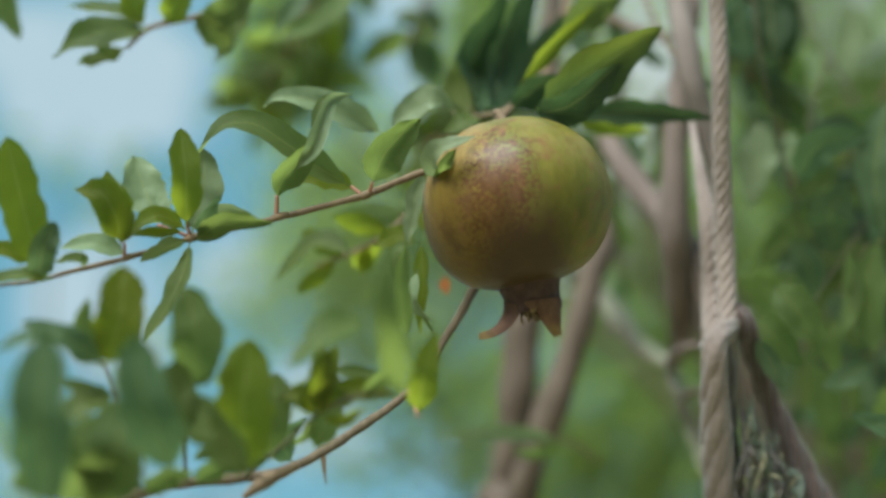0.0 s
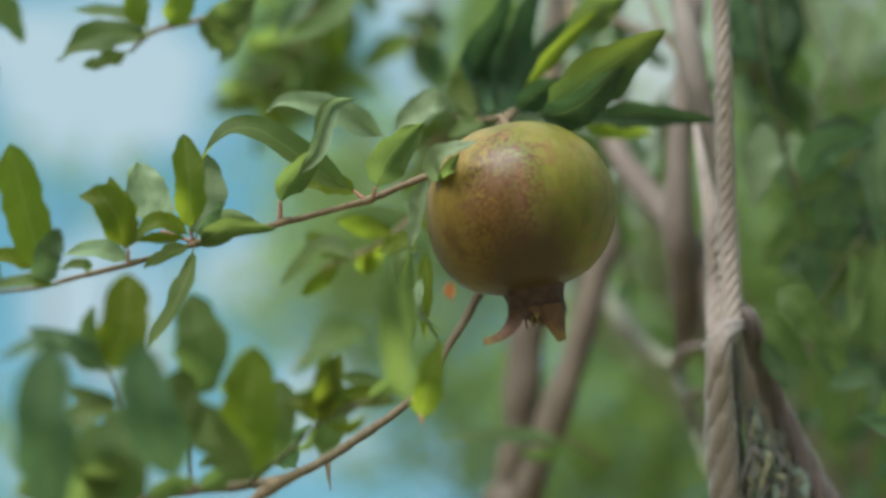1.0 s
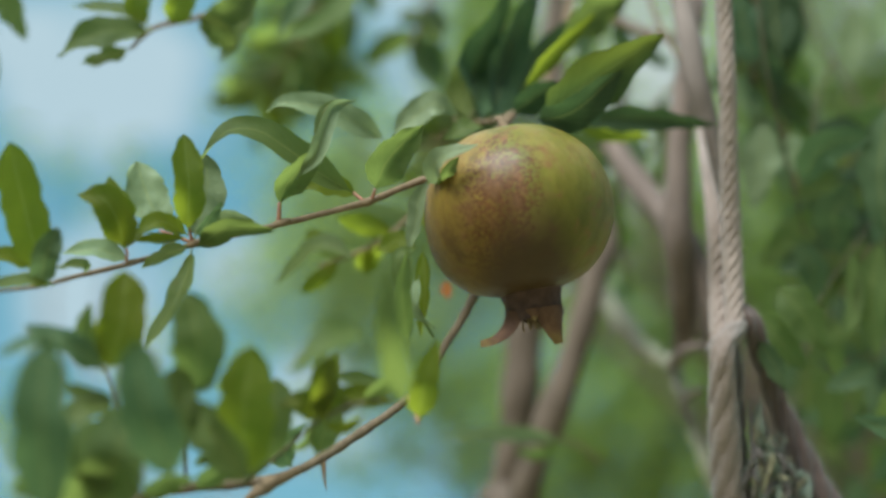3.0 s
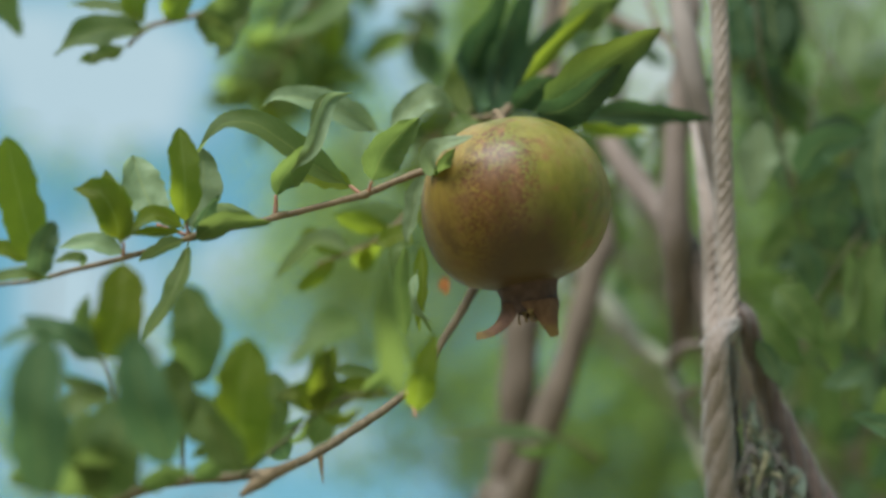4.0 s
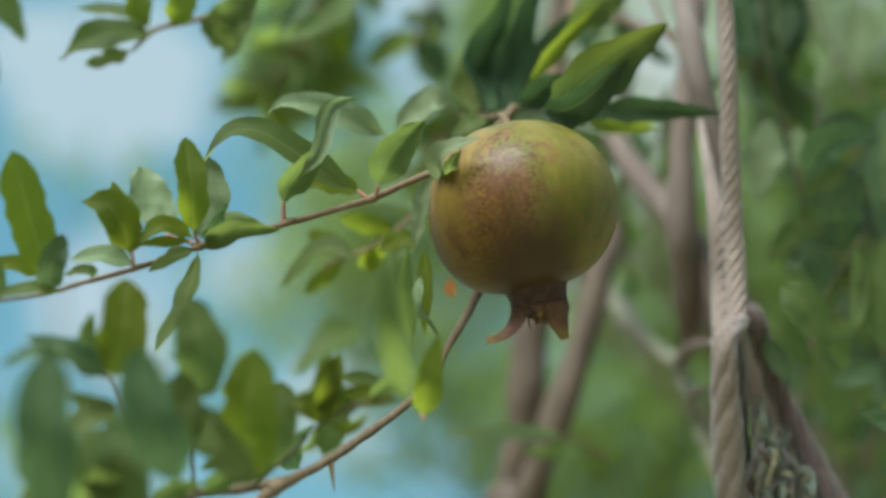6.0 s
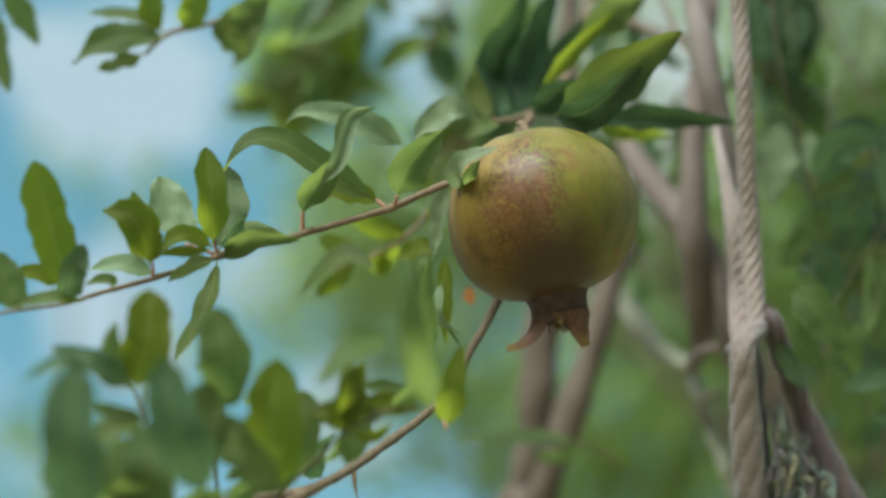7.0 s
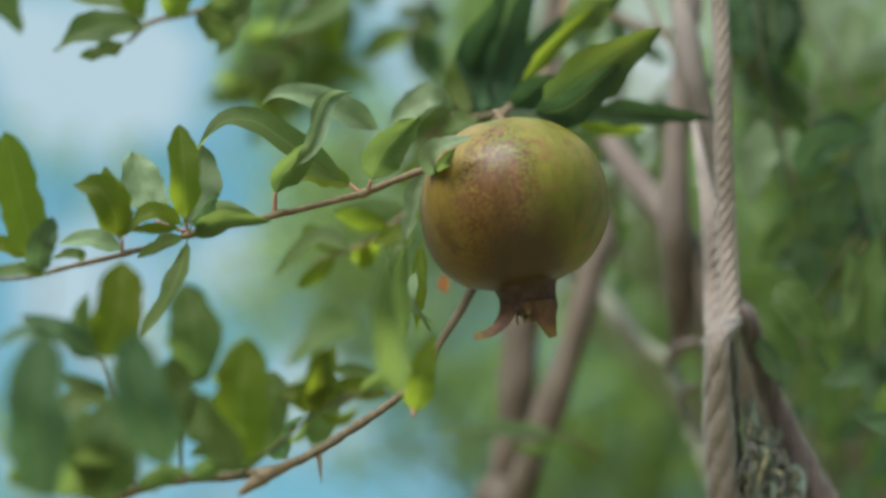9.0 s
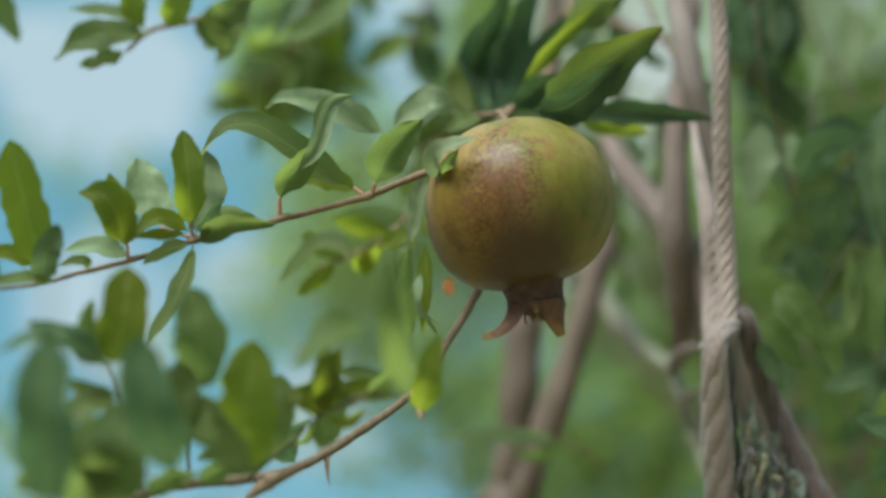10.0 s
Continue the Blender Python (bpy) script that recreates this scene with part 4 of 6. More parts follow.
leaf(low_branch, [(-0.0092, 0.5140, 1.8901), (-0.0081, 0.5153, 1.8717), (-0.0095, 0.5204, 1.8491)], 0.0081, 35, 50, 0.5, 0.15, False, YOUNG)
leaf(low_branch, [(-0.0103, 0.5013, 1.8723), (-0.0120, 0.5017, 1.8595), (-0.0034, 0.5093, 1.8503)], 0.0077, 45, 50, 0.5, 0.15, False, PALE)
leaf(low_branch, [(0.0022, 0.5685, 1.8924), (0.0017, 0.5699, 1.8885), (0.0028, 0.5717, 1.8835)], 0.0057, 10, 10, 0.2, 0.1, False, DRY, "dry orange leaf")
top_branch = stem("top_branch", [(0.0939, 0.6428, 2.1559, 0.00247), (0.0761, 0.6141, 2.0887, 0.00198), (0.0625, 0.5912, 2.0347, 0.00187), (0.0508, 0.5718, 2.0001, 0.00178), (0.0340, 0.5444, 1.9732, 0.00169), (0.0184, 0.5413, 1.9670, 0.00111), (0.0045, 0.5409, 1.9683, 0.00084)], tree, TWIG, "brown twig with deep green leaves", at=(0.0582, 0.5155, 1.9796), steps=6, around=9, lumps=0.25, lump_scale=180)
# the dark leaves of this twig carry overhead shade in their colour
leaf(top_branch, [(0.0456, 0.5180, 1.9581), (0.0716, 0.4931, 1.9680), (0.1009, 0.4913, 1.9875)], 0.0259, 30, 22, 0.35, 0.05, False, TIPPED)
leaf(top_branch, [(0.0422, 0.5093, 1.9526), (0.0577, 0.4945, 1.9495), (0.0810, 0.4897, 1.9685)], 0.0190, 34, 10, 0.35, 0.05, False, SHADED)
leaf(top_branch, [(0.0774, 0.5342, 1.9866), (0.0614, 0.5255, 1.9667), (0.0474, 0.5241, 1.9558)], 0.0257, -30, 10, 0.25, 0.05, False, SHADED)
leaf(top_branch, [(0.0187, 0.5504, 1.9714), (0.0162, 0.5722, 2.0137), (0.0355, 0.5708, 2.0613)], 0.0331, 52, 10, 0.3, 0.06, False, SHADED)
leaf(top_branch, [(0.0244, 0.5499, 1.9728), (0.0320, 0.5766, 2.0162), (0.0516, 0.5784, 2.0697)], 0.0322, 48, 10, 0.3, 0.06, False, SHADED)
leaf(top_branch, [(0.0343, 0.5491, 1.9749), (0.0523, 0.5647, 2.0197), (0.0905, 0.5816, 2.0610)], 0.0140, 32, 20, 0.3, 0.06, False, SHADED)
leaf(top_branch, [(0.0382, 0.5406, 1.9837), (0.0560, 0.5289, 2.0010), (0.0759, 0.5317, 2.0228)], 0.0093, 32, 10, 0.3, 0.06, False, YOUNG)
leaf(top_branch, [(0.0612, 0.5510, 1.9696), (0.0779, 0.5481, 1.9719), (0.1030, 0.5461, 1.9715), (0.1348, 0.5463, 1.9679)], 0.0121, 20, 20, 0.35, 0.06, False, SHADED)
leaf(top_branch, [(0.0671, 0.5774, 1.9848), (0.0879, 0.5791, 1.9800), (0.1096, 0.5847, 1.9794)], 0.0117, 30, 20, 0.3, 0.06, False, YOUNG)
leaf(top_branch, [(0.0337, 0.5404, 1.9696), (0.0407, 0.5380, 1.9761), (0.0560, 0.5342, 1.9866)], 0.0168, 34, 20, 0.3, 0.06, False, SHADED)
leaf(top_branch, [(0.0164, 0.5233, 1.9581), (0.0095, 0.5152, 1.9511), (-0.0011, 0.5215, 1.9483)], 0.0120, 40, 20, 0.3, 0.06, False, GREEN)
leaf(top_branch, [(0.0130, 0.5504, 1.9714), (0.0071, 0.5718, 2.0001), (0.0205, 0.5891, 2.0405)], 0.0173, 35, 20, 0.3, 0.06, False, OLIVE)
leaf(top_branch, [(0.0603, 0.5539, 2.0202), (0.0749, 0.5499, 2.0312), (0.0969, 0.5546, 2.0476)], 0.0200, 32, 20, 0.3, 0.06, False, OLIVE)
# ---- the fruit ----
FRUIT = Vector((0.0321, 0.4820, 1.8962))
HANG = Vector((0.0236, 0.4778, 1.9370))
fruit = thing("pomegranate", HANG, "ripening pomegranate, yellow-green with a rust-red blush, hanging from a twig", "fruit")
# the fruit's own axis leans a little and its crown turns towards the viewer
LEAN = Matrix.Rotation(radians(-9), 3, (0, 1, 0)) @ Matrix.Rotation(radians(14), 3, (1, 0, 0))


CHEEK = Vector((-0.68, 0.20, -0.70)).normalized()


def fruit_radius(up, around):
    """Rind radius: flattened, with five soft ribs and shallow dents."""
    r = 0.0402 * (1 - 0.05 * up * up)
    r *= 1 + 0.014 * math.cos(5 * around + 0.8) * (1 - up * up)
    if up < -0.80:
        r *= 1 - 0.22 * (-0.80 - up)
    if up > 0.5:
        r *= 1 - 0.055 * (up - 0.5)
    if up > 0.9:
        r *= 1 - 0.6 * (up - 0.9)
    return r


def make_fruit_body():
    verts, faces, rings, around = [], [], 48, 64
    for i in range(rings + 1):
        a = math.pi * i / rings
        for k in range(around):
            b = 2 * math.pi * k / around
            way = Vector((math.sin(a) * math.cos(b), math.sin(a) * math.sin(b), math.cos(a)))
            p = way * fruit_radius(way.z, b)
            p *= 1 + 0.012 * noise.noise(p * 28) + 0.004 * noise.noise(p * 90)
            p = LEAN @ p
            # one cheek bulges beside the crown
            p *= 1 + 0.075 * max(p.normalized().dot(CHEEK), 0.0) ** 7
            verts.append(FRUIT + p)
    for i in range(rings):
        for k in range(around):
            a, b = i * around + k, i * around + (k + 1) % around
            faces.append((a, a + around, b + around, b))
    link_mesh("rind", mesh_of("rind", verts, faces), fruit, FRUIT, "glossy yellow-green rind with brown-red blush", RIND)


def make_crown():
    """The crown: a short thick tube with six fleshy lobes, and dry stamens inside."""
    foot = Vector((0, 0, -0.0362))
    verts, faces, around, rings = [], [], 48, 10
    for inner in (0, 1):
        for i in range(rings + 1):
            s = i / rings
            for k in range(around):
                b = 2 * math.pi * k / around
                r = 0.0112 + 0.0042 * (1 - s) ** 3 + 0.0006 * s - 0.0018 * inner
                r *= 1 + 0.05 * math.cos(6 * b) * s + 0.05 * noise.noise(Vector((math.cos(b), math.sin(b), s)) * 3)
                verts.append(FRUIT + LEAN @ (foot + Vector((r * math.cos(b), r * math.sin(b), 0.0045 - 0.0150 * s))))
    n = (rings + 1) * around
    for inner in (0, 1):
        for i in range(rings):
            for k in range(around):
                a, b = inner * n + i * around + k, inner * n + i * around + (k + 1) % around
                f = (a, b, b + around, a + around)
                faces.append(f if inner else tuple(reversed(f)))
    for k in range(around):
        a, b = rings * around + k, rings * around + (k + 1) % around
        faces.append((a, b, n + b, n + a))
    link_mesh("crown", mesh_of("crown", verts, faces), fruit, FRUIT + LEAN @ foot, "dark brown-red crown tube", CALYX)
    # lobes: angle, length, outward curl, width
    for angle, length, curl, wide in ((207, 0.0212, 1.32, 0.0118), (313, 0.0158, 0.06, 0.0185), (40, 0.0060, 0.2, 0.0120), (95, 0.0060, 0.3, 0.0120), (150, 0.0070, 0.5, 0.0115), (262, 0.0050, 0.2, 0.0100)):
        make_lobe(foot + Vector((0, 0, -0.0066)), radians(angle), length, curl, wide)
    rng = random.Random(5)
    verts, faces = [], []
    for _ in range(60):
        a, r = rng.uniform(0, 6.28), 0.008 * rng.random() ** 0.5
        p = foot + Vector((r * math.cos(a), r * math.sin(a), -0.006))
        q = p + Vector((rng.uniform(-0.003, 0.003), rng.uniform(-0.003, 0.003), -rng.uniform(0.004, 0.0095)))
        v, f = tube([(*p, 0.0003), (*((p + q) / 2 + Vector((rng.uniform(-1, 1), rng.uniform(-1, 1), 0)) * 0.001), 0.00025), (*q, 0.0005)], 3, 5)
        faces += [tuple(i + len(verts) for i in one) for one in f]
        verts += [FRUIT + LEAN @ x for x in v]
    link_mesh("stamens", mesh_of("stamens", verts, faces), fruit, FRUIT + LEAN @ foot, "dry brown stamens", TWIG)


def make_lobe(ring, angle, length, curl, wide):
    """A pointed fleshy lobe that bends outward as it grows."""
    out, side = Vector((math.cos(angle), math.sin(angle), 0)), Vector((-math.sin(angle), math.cos(angle), 0))
    rows, cols, verts, faces = 14, 6, [], []
    for face in (0, 1):
        p, bend = ring + out * 0.0116, 0.02 + 0.3 * curl
        for i in range(rows + 1):
            s = i / rows
            way = (Vector((0, 0, -1)) * math.cos(bend) + out * math.sin(bend)).normalized()
            normal = (out * math.cos(bend) + Vector((0, 0, 1)) * math.sin(bend)).normalized()
            half = wide / 2 * max(1 - s**1.45, 0.015)
            thick = 0.0017 * (1 - 0.75 * s)
            for k in range(cols + 1):
                u = 2 * k / cols - 1
                q = p + side * u * half - normal * (0.22 * wide * u * u) + normal * (thick if face == 0 else -thick) * (1 - u * u * 0.9)
                verts.append(FRUIT + LEAN @ q)
            p = p + way * length / rows
            bend += curl / rows
    n = (rows + 1) * (cols + 1)
    for face in (0, 1):
        for i in range(rows):
            for k in range(cols):
                a = face * n + i * (cols + 1) + k
                f = (a, a + 1, a + cols + 2, a + cols + 1)
                faces.append(tuple(reversed(f)) if face else f)
    uvs = [(k / cols, i / rows) for _ in (0, 1) for i in range(rows + 1) for k in range(cols + 1)]
    ob = link_mesh("lobe", mesh_of("lobe", verts, faces, uvs=uvs), fruit, verts[3], "", LOBE)
    return ob


make_fruit_body()
make_crown()
top = FRUIT + LEAN @ Vector((0, 0, 0.0385))
stem("stalk", [(*(top - LEAN @ Vector((0, 0, 0.004))), 0.0026), (*(top.lerp(HANG, 0.4)), 0.0019), (*HANG, 0.0015)], fruit, TWIG, "short brown stalk", steps=5, around=9, lumps=0.2, lump_scale=200)

# ---- the rope ----
rope = thing("hanging_rope", (0.1286, 0.4921, 2.0146), "twisted beige hemp rope, knotted to a frayed weathered one", "rope")
laid_rope(rope, [(0.1217, 0.4613, 2.0991, 0.85), (0.1276, 0.4891, 2.0374, 0.90), (0.1309, 0.5063, 2.0049, 0.92), (0.1322, 0.5173, 1.9745, 0.95), (0.1339, 0.5328, 1.9465, 1.00), (0.1359, 0.5486, 1.9177, 1.10), (0.1370, 0.5581, 1.8918, 1.15), (0.1366, 0.5607, 1.8700, 1.10), (0.1346, 0.5597, 1.8581, 1.00)], 0.00440, 0.040, ROPE, 6, "", 0.42, 0.63, "strand")
laid_rope(rope, [(0.1310, 0.5787, 1.9812, 0.30), (0.1304, 0.5729, 1.9680, 0.42), (0.1291, 0.5604, 1.9438, 0.62), (0.1309, 0.5598, 1.9162, 0.95), (0.1323, 0.5694, 1.8898, 1.10), (0.1309, 0.5670, 1.8673, 1.15), (0.1298, 0.5650, 1.8582, 1.00)], 0.00480, 0.042, ROPE, 6, "", 0.42, 0.63, "strand")
laid_rope(rope, [(0.1449, 0.5788, 1.8787, 0.75), (0.1400, 0.5646, 1.8680, 0.90), (0.1324, 0.5537, 1.8598, 1.05), (0.1269, 0.5492, 1.8519, 1.15), (0.1268, 0.5545, 1.8430, 1.35), (0.1284, 0.5658, 1.8267, 1.55), (0.1306, 0.5781, 1.8075, 1.62), (0.1336, 0.5924, 1.7829, 1.65), (0.1404, 0.6247, 1.7380, 1.65), (0.1524, 0.6869, 1.6547, 1.65)], 0.00480, 0.090, ROPE_LOW, 5, "darker lower length of the knotted rope", 0.60, 0.42, "strand")
laid_rope(rope, [(0.1477, 0.5878, 1.8743, 0.55), (0.1402, 0.5680, 1.8645, 0.75), (0.1301, 0.5518, 1.8565, 0.95), (0.1252, 0.5545, 1.8548, 0.85), (0.1264, 0.5726, 1.8578, 0.55)], 0.00420, 0.050, ROPE_LOW, 4, "turn of the knot", 0.52, 0.50, "strand")
# added strand whose dark colour stands for the rope's shaded right side
laid_rope(rope, [(0.1331, 0.5752, 1.8741, 0.80), (0.1325, 0.5650, 1.8580, 1.00), (0.1355, 0.5682, 1.8493, 1.10), (0.1372, 0.5806, 1.8300, 1.10), (0.1398, 0.5930, 1.8103, 1.10), (0.1437, 0.6075, 1.7851, 1.10), (0.1513, 0.6403, 1.7389, 1.10), (0.1628, 0.6978, 1.6539, 1.10)], 0.00450, 0.060, ROPE_DARK, 3, "added dark strand for the rope's shaded side", 0.62, 0.42, "strand")
laid_rope(rope, [(0.1354, 0.5757, 1.8725, 0.85), (0.1386, 0.5645, 1.8740, 1.04), (0.1425, 0.5633, 1.8716, 1.16), (0.1470, 0.5679, 1.8647, 1.16), (0.1543, 0.5828, 1.8531, 1.07), (0.1645, 0.5998, 1.8357, 1.16), (0.1750, 0.6080, 1.8131, 1.40), (0.1869, 0.6167, 1.7891, 1.77), (0.2113, 0.6332, 1.7439, 2.07), (0.2481, 0.6563, 1.6803, 2.07)], 0.00500, 0.085, ROPE_OLD, 4, "", 0.50, 0.55, "strand")


def frayed_fibres(count, seed):
    """Mossy fibres that hang in the fork of the two ropes, thicker and more tangled further down."""
    rng = random.Random(seed)
    high, low = [(Vector((0.1450, 0.5712, 1.8411)), Vector((0.1577, 0.5918, 1.8283))), (Vector((0.1432, 0.5878, 1.7810)), Vector((0.1766, 0.6080, 1.7838)))]
    for i in range(count):
        u = (i + rng.random()) / count
        start = rng.uniform(0.08, 0.6)
        a, b = high[0].lerp(high[1], u), low[0].lerp(low[1], u)
        points = []
        for j in range(6):
            s = start + (1.0 - start) * j / 5
            spread = 0.0014 + 0.0026 * s
            points.append((*(a.lerp(b, s) + Vector((rng.gauss(0, spread), rng.gauss(0, spread), rng.gauss(0, spread)))), 0.35 if j == 0 else rng.uniform(0.8, 1.3)))
        laid_rope(rope, points, rng.uniform(0.0005, 0.0012), 0.02, rng.choice((ROPE_MOSS, ROPE_MOSS, ROPE_STRAW, ROPE_DARK)), 2, "frayed mossy fibre", 0.7, 0.45, "fibre")


frayed_fibres(44, 8)
# ---- leafy twigs around ----
corner_twig = stem("twig", [(-0.0686, 0.5614, 2.0873, 0.00184), (-0.1014, 0.5512, 2.0421, 0.00147), (-0.1264, 0.5421, 2.0232, 0.00144), (-0.1466, 0.5369, 2.0142, 0.00128), (-0.1578, 0.5370, 2.0024, 0.00085)], tree, TWIG, steps=5, around=7)
leaf(corner_twig, [(-0.1478, 0.5358, 2.0114), (-0.1688, 0.5288, 2.0073), (-0.1922, 0.5311, 1.9950)], 0.0175, 20, 20, 0.25, 0.25, False, OLIVE)
leaf(corner_twig, [(-0.1578, 0.5370, 2.0024), (-0.1696, 0.5358, 1.9969), (-0.1809, 0.5369, 1.9938)], 0.0106, 25, 10, 0.25, 0.25, False, GREEN)
leaf(corner_twig, [(-0.1483, 0.5369, 2.0142), (-0.1639, 0.5364, 2.0244), (-0.1911, 0.5402, 2.0286)], 0.0090, 35, 10, 0.25, 0.1, False, GREEN)
leaf(corner_twig, [(-0.1500, 0.5366, 2.0150), (-0.1546, 0.5315, 2.0233), (-0.1541, 0.5257, 2.0393)], 0.0129, 15, 10, 0.25, 0.1, False, YOUNG)
leaf(corner_twig, [(-0.1410, 0.5386, 2.0185), (-0.1342, 0.5315, 2.0233), (-0.1286, 0.5266, 2.0366)], 0.0148, 15, 10, 0.25, 0.1, False, YOUNG)
leaf(corner_twig, [(-0.1264, 0.5421, 2.0232), (-0.1186, 0.5441, 2.0178), (-0.1094, 0.5564, 2.0133)], 0.0146, 25, 10, 0.25, 0.1, False, OLIVE)
leaf(corner_twig, [(-0.1249, 0.5417, 2.0246), (-0.1105, 0.5412, 2.0259), (-0.0977, 0.5459, 2.0422)], 0.0159, 25, 10, 0.25, 0.1, False, OLIVE)
leaf(corner_twig, [(-0.1014, 0.5522, 2.0393), (-0.1094, 0.5539, 2.0202), (-0.1200, 0.5678, 2.0113)], 0.0143, 25, 10, 0.25, 0.1, False, GREEN)
leaf(corner_twig, [(-0.0718, 0.5935, 2.0868), (-0.0802, 0.5914, 2.0634), (-0.0953, 0.5987, 2.0432)], 0.0133, 15, 10, 0.25, 0.1, False, DEEP)
leaf(corner_twig, [(-0.0409, 0.6107, 2.0980), (-0.0663, 0.6121, 2.0649), (-0.0972, 0.6171, 2.0512)], 0.0160, 25, 10, 0.25, 0.1, False, GREEN)
edge_twig = stem("twig", [(-0.1802, 0.3546, 1.9538, 0.00097), (-0.1685, 0.3613, 1.9354, 0.00078), (-0.1587, 0.3659, 1.9226, 0.00058)], tree, TWIG, steps=5, around=7)
leaf(edge_twig, [(-0.1587, 0.3639, 1.9281), (-0.1509, 0.3659, 1.9226), (-0.1458, 0.3697, 1.9124)], 0.0101, 15, 10, 0.2, 0.08, False, GREEN)
leaf(edge_twig, [(-0.1646, 0.3639, 1.9281), (-0.1607, 0.3693, 1.9135), (-0.1560, 0.3753, 1.8970)], 0.0121, 15, 10, 0.2, 0.08, False, GREEN)
spray(tree, [(0.2013, 0.6635, 2.1577, 0.00253), (0.2009, 0.6721, 2.1048, 0.00214), (0.2077, 0.6868, 2.0645, 0.00179), (0.2194, 0.7105, 2.0284, 0.00145), (0.2296, 0.7322, 1.9981, 0.00110)], 5, 0.04, (PALE, GREEN, DEEP,), 5)
spray(tree, [(0.3100, 0.7192, 2.0045, 0.00145), (0.2810, 0.7304, 1.9739, 0.00127), (0.2593, 0.7403, 1.9467, 0.00109), (0.2427, 0.7550, 1.9209, 0.00091), (0.2259, 0.7673, 1.9016, 0.00073)], 12, 0.042, (GREEN, GREEN, DEEP,), 7)
spray(tree, [(0.3335, 0.7860, 1.9379, 0.00152), (0.2954, 0.7939, 1.9164, 0.00133), (0.2682, 0.8088, 1.9046, 0.00116), (0.2480, 0.8239, 1.8924, 0.00078)], 12, 0.042, (GREEN, DEEP, GREEN,), 8)
# mostly dark leaves: the shade behind the rope is in their colour
spray(tree, [(0.3179, 0.7211, 2.0577, 0.00111), (0.2901, 0.7300, 2.0333, 0.00093), (0.2678, 0.7402, 2.0054, 0.00074), (0.2511, 0.7516, 1.9740, 0.00074)], 16, 0.045, (SHADED, SHADED, GREEN,), 51)
spray(tree, [(0.3377, 0.7745, 2.0280, 0.00117), (0.3065, 0.7839, 2.0023, 0.00097), (0.2792, 0.7905, 1.9840, 0.00078), (0.2519, 0.7932, 1.9767, 0.00078)], 16, 0.045, (SHADED, SHADED, GREEN,), 52)
spray(tree, [(0.3775, 0.8352, 2.1828, 0.00176), (0.3386, 0.8444, 2.1285, 0.00153), (0.3048, 0.8531, 2.0753, 0.00130), (0.2875, 0.8708, 2.0266, 0.00086)], 14, 0.045, (GREEN, DEEP, YOUNG,), 31)
spray(tree, [(0.3026, 0.8835, 2.0502, 0.00176), (0.2863, 0.8951, 1.9891, 0.00153), (0.2789, 0.9033, 1.9373, 0.00130), (0.2875, 0.9269, 1.8724, 0.00086)], 14, 0.045, (DEEP, DEEP, GREEN,), 32)
spray(tree, [(0.3577, 0.8427, 2.0161, 0.00167), (0.3326, 0.8627, 1.9611, 0.00146), (0.3159, 0.8827, 1.9061, 0.00125), (0.3075, 0.9056, 1.8433, 0.00084)], 14, 0.045, (DEEP, GREEN, DEEP,), 33)
spray(tree, [(0.2734, 0.6778, 1.8261, 0.00221), (0.2544, 0.6745, 1.8350, 0.00158), (0.2387, 0.6713, 1.8439, 0.00126)], 4, 0.035, (DEEP, GREEN,), 9)
spray(tree, [(0.1892, 0.6079, 2.1350, 0.00267), (0.1825, 0.6216, 2.0973, 0.00234), (0.1833, 0.6418, 2.0710, 0.00203), (0.1876, 0.6612, 2.0470, 0.00137)], 11, 0.042, (DEEP, DEEP, GREEN,), 10)
spray(tree, [(0.1362, 0.8256, 2.0632, 0.00209), (0.1237, 0.8341, 2.0396, 0.00209), (0.1279, 0.8456, 2.0082, 0.00167), (0.1362, 0.8570, 1.9768, 0.00125)], 6, 0.04, (GREEN, DEEP,), 11)
side_twig = stem("twig", [(0.2678, 0.5916, 2.0003, 0.00051), (0.2417, 0.6032, 1.9554, 0.00043), (0.2189, 0.6094, 1.9253, 0.00038), (0.1981, 0.6102, 1.8970, 0.00033), (0.1807, 0.6097, 1.8723, 0.00029), (0.1695, 0.6071, 1.8535, 0.00022)], tree, TWIG_DARK, steps=5, around=7)
hanging_twig = stem("twig", [(0.2002, 0.6670, 2.1773, 0.00183), (0.2026, 0.6777, 2.1332, 0.00164), (0.2070, 0.6927, 2.0921, 0.00146), (0.2076, 0.7109, 2.0567, 0.00110)], tree, TWIG_DARK, steps=5, around=7)
# dark leaves have shade painted in; pale ones stand for bright gaps
leaf(hanging_twig, [(0.2008, 0.6752, 2.1401), (0.2057, 0.6870, 2.0930), (0.1970, 0.7025, 2.0505)], 0.0311, 10, 10, 0.2, 0.1, False, SHADED)
leaf(hanging_twig, [(0.2044, 0.6752, 2.1401), (0.2187, 0.6845, 2.0998), (0.2165, 0.7014, 2.0681)], 0.0249, 15, 10, 0.2, 0.1, False, SHADED)
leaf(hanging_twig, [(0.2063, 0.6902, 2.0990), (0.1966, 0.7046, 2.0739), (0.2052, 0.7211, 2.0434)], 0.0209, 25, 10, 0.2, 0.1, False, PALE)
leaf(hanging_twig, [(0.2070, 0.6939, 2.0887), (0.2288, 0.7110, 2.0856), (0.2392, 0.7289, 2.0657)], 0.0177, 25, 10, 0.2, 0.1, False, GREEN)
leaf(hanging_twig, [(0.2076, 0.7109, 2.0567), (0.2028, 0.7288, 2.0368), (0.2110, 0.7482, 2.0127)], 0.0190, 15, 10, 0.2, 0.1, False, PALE)
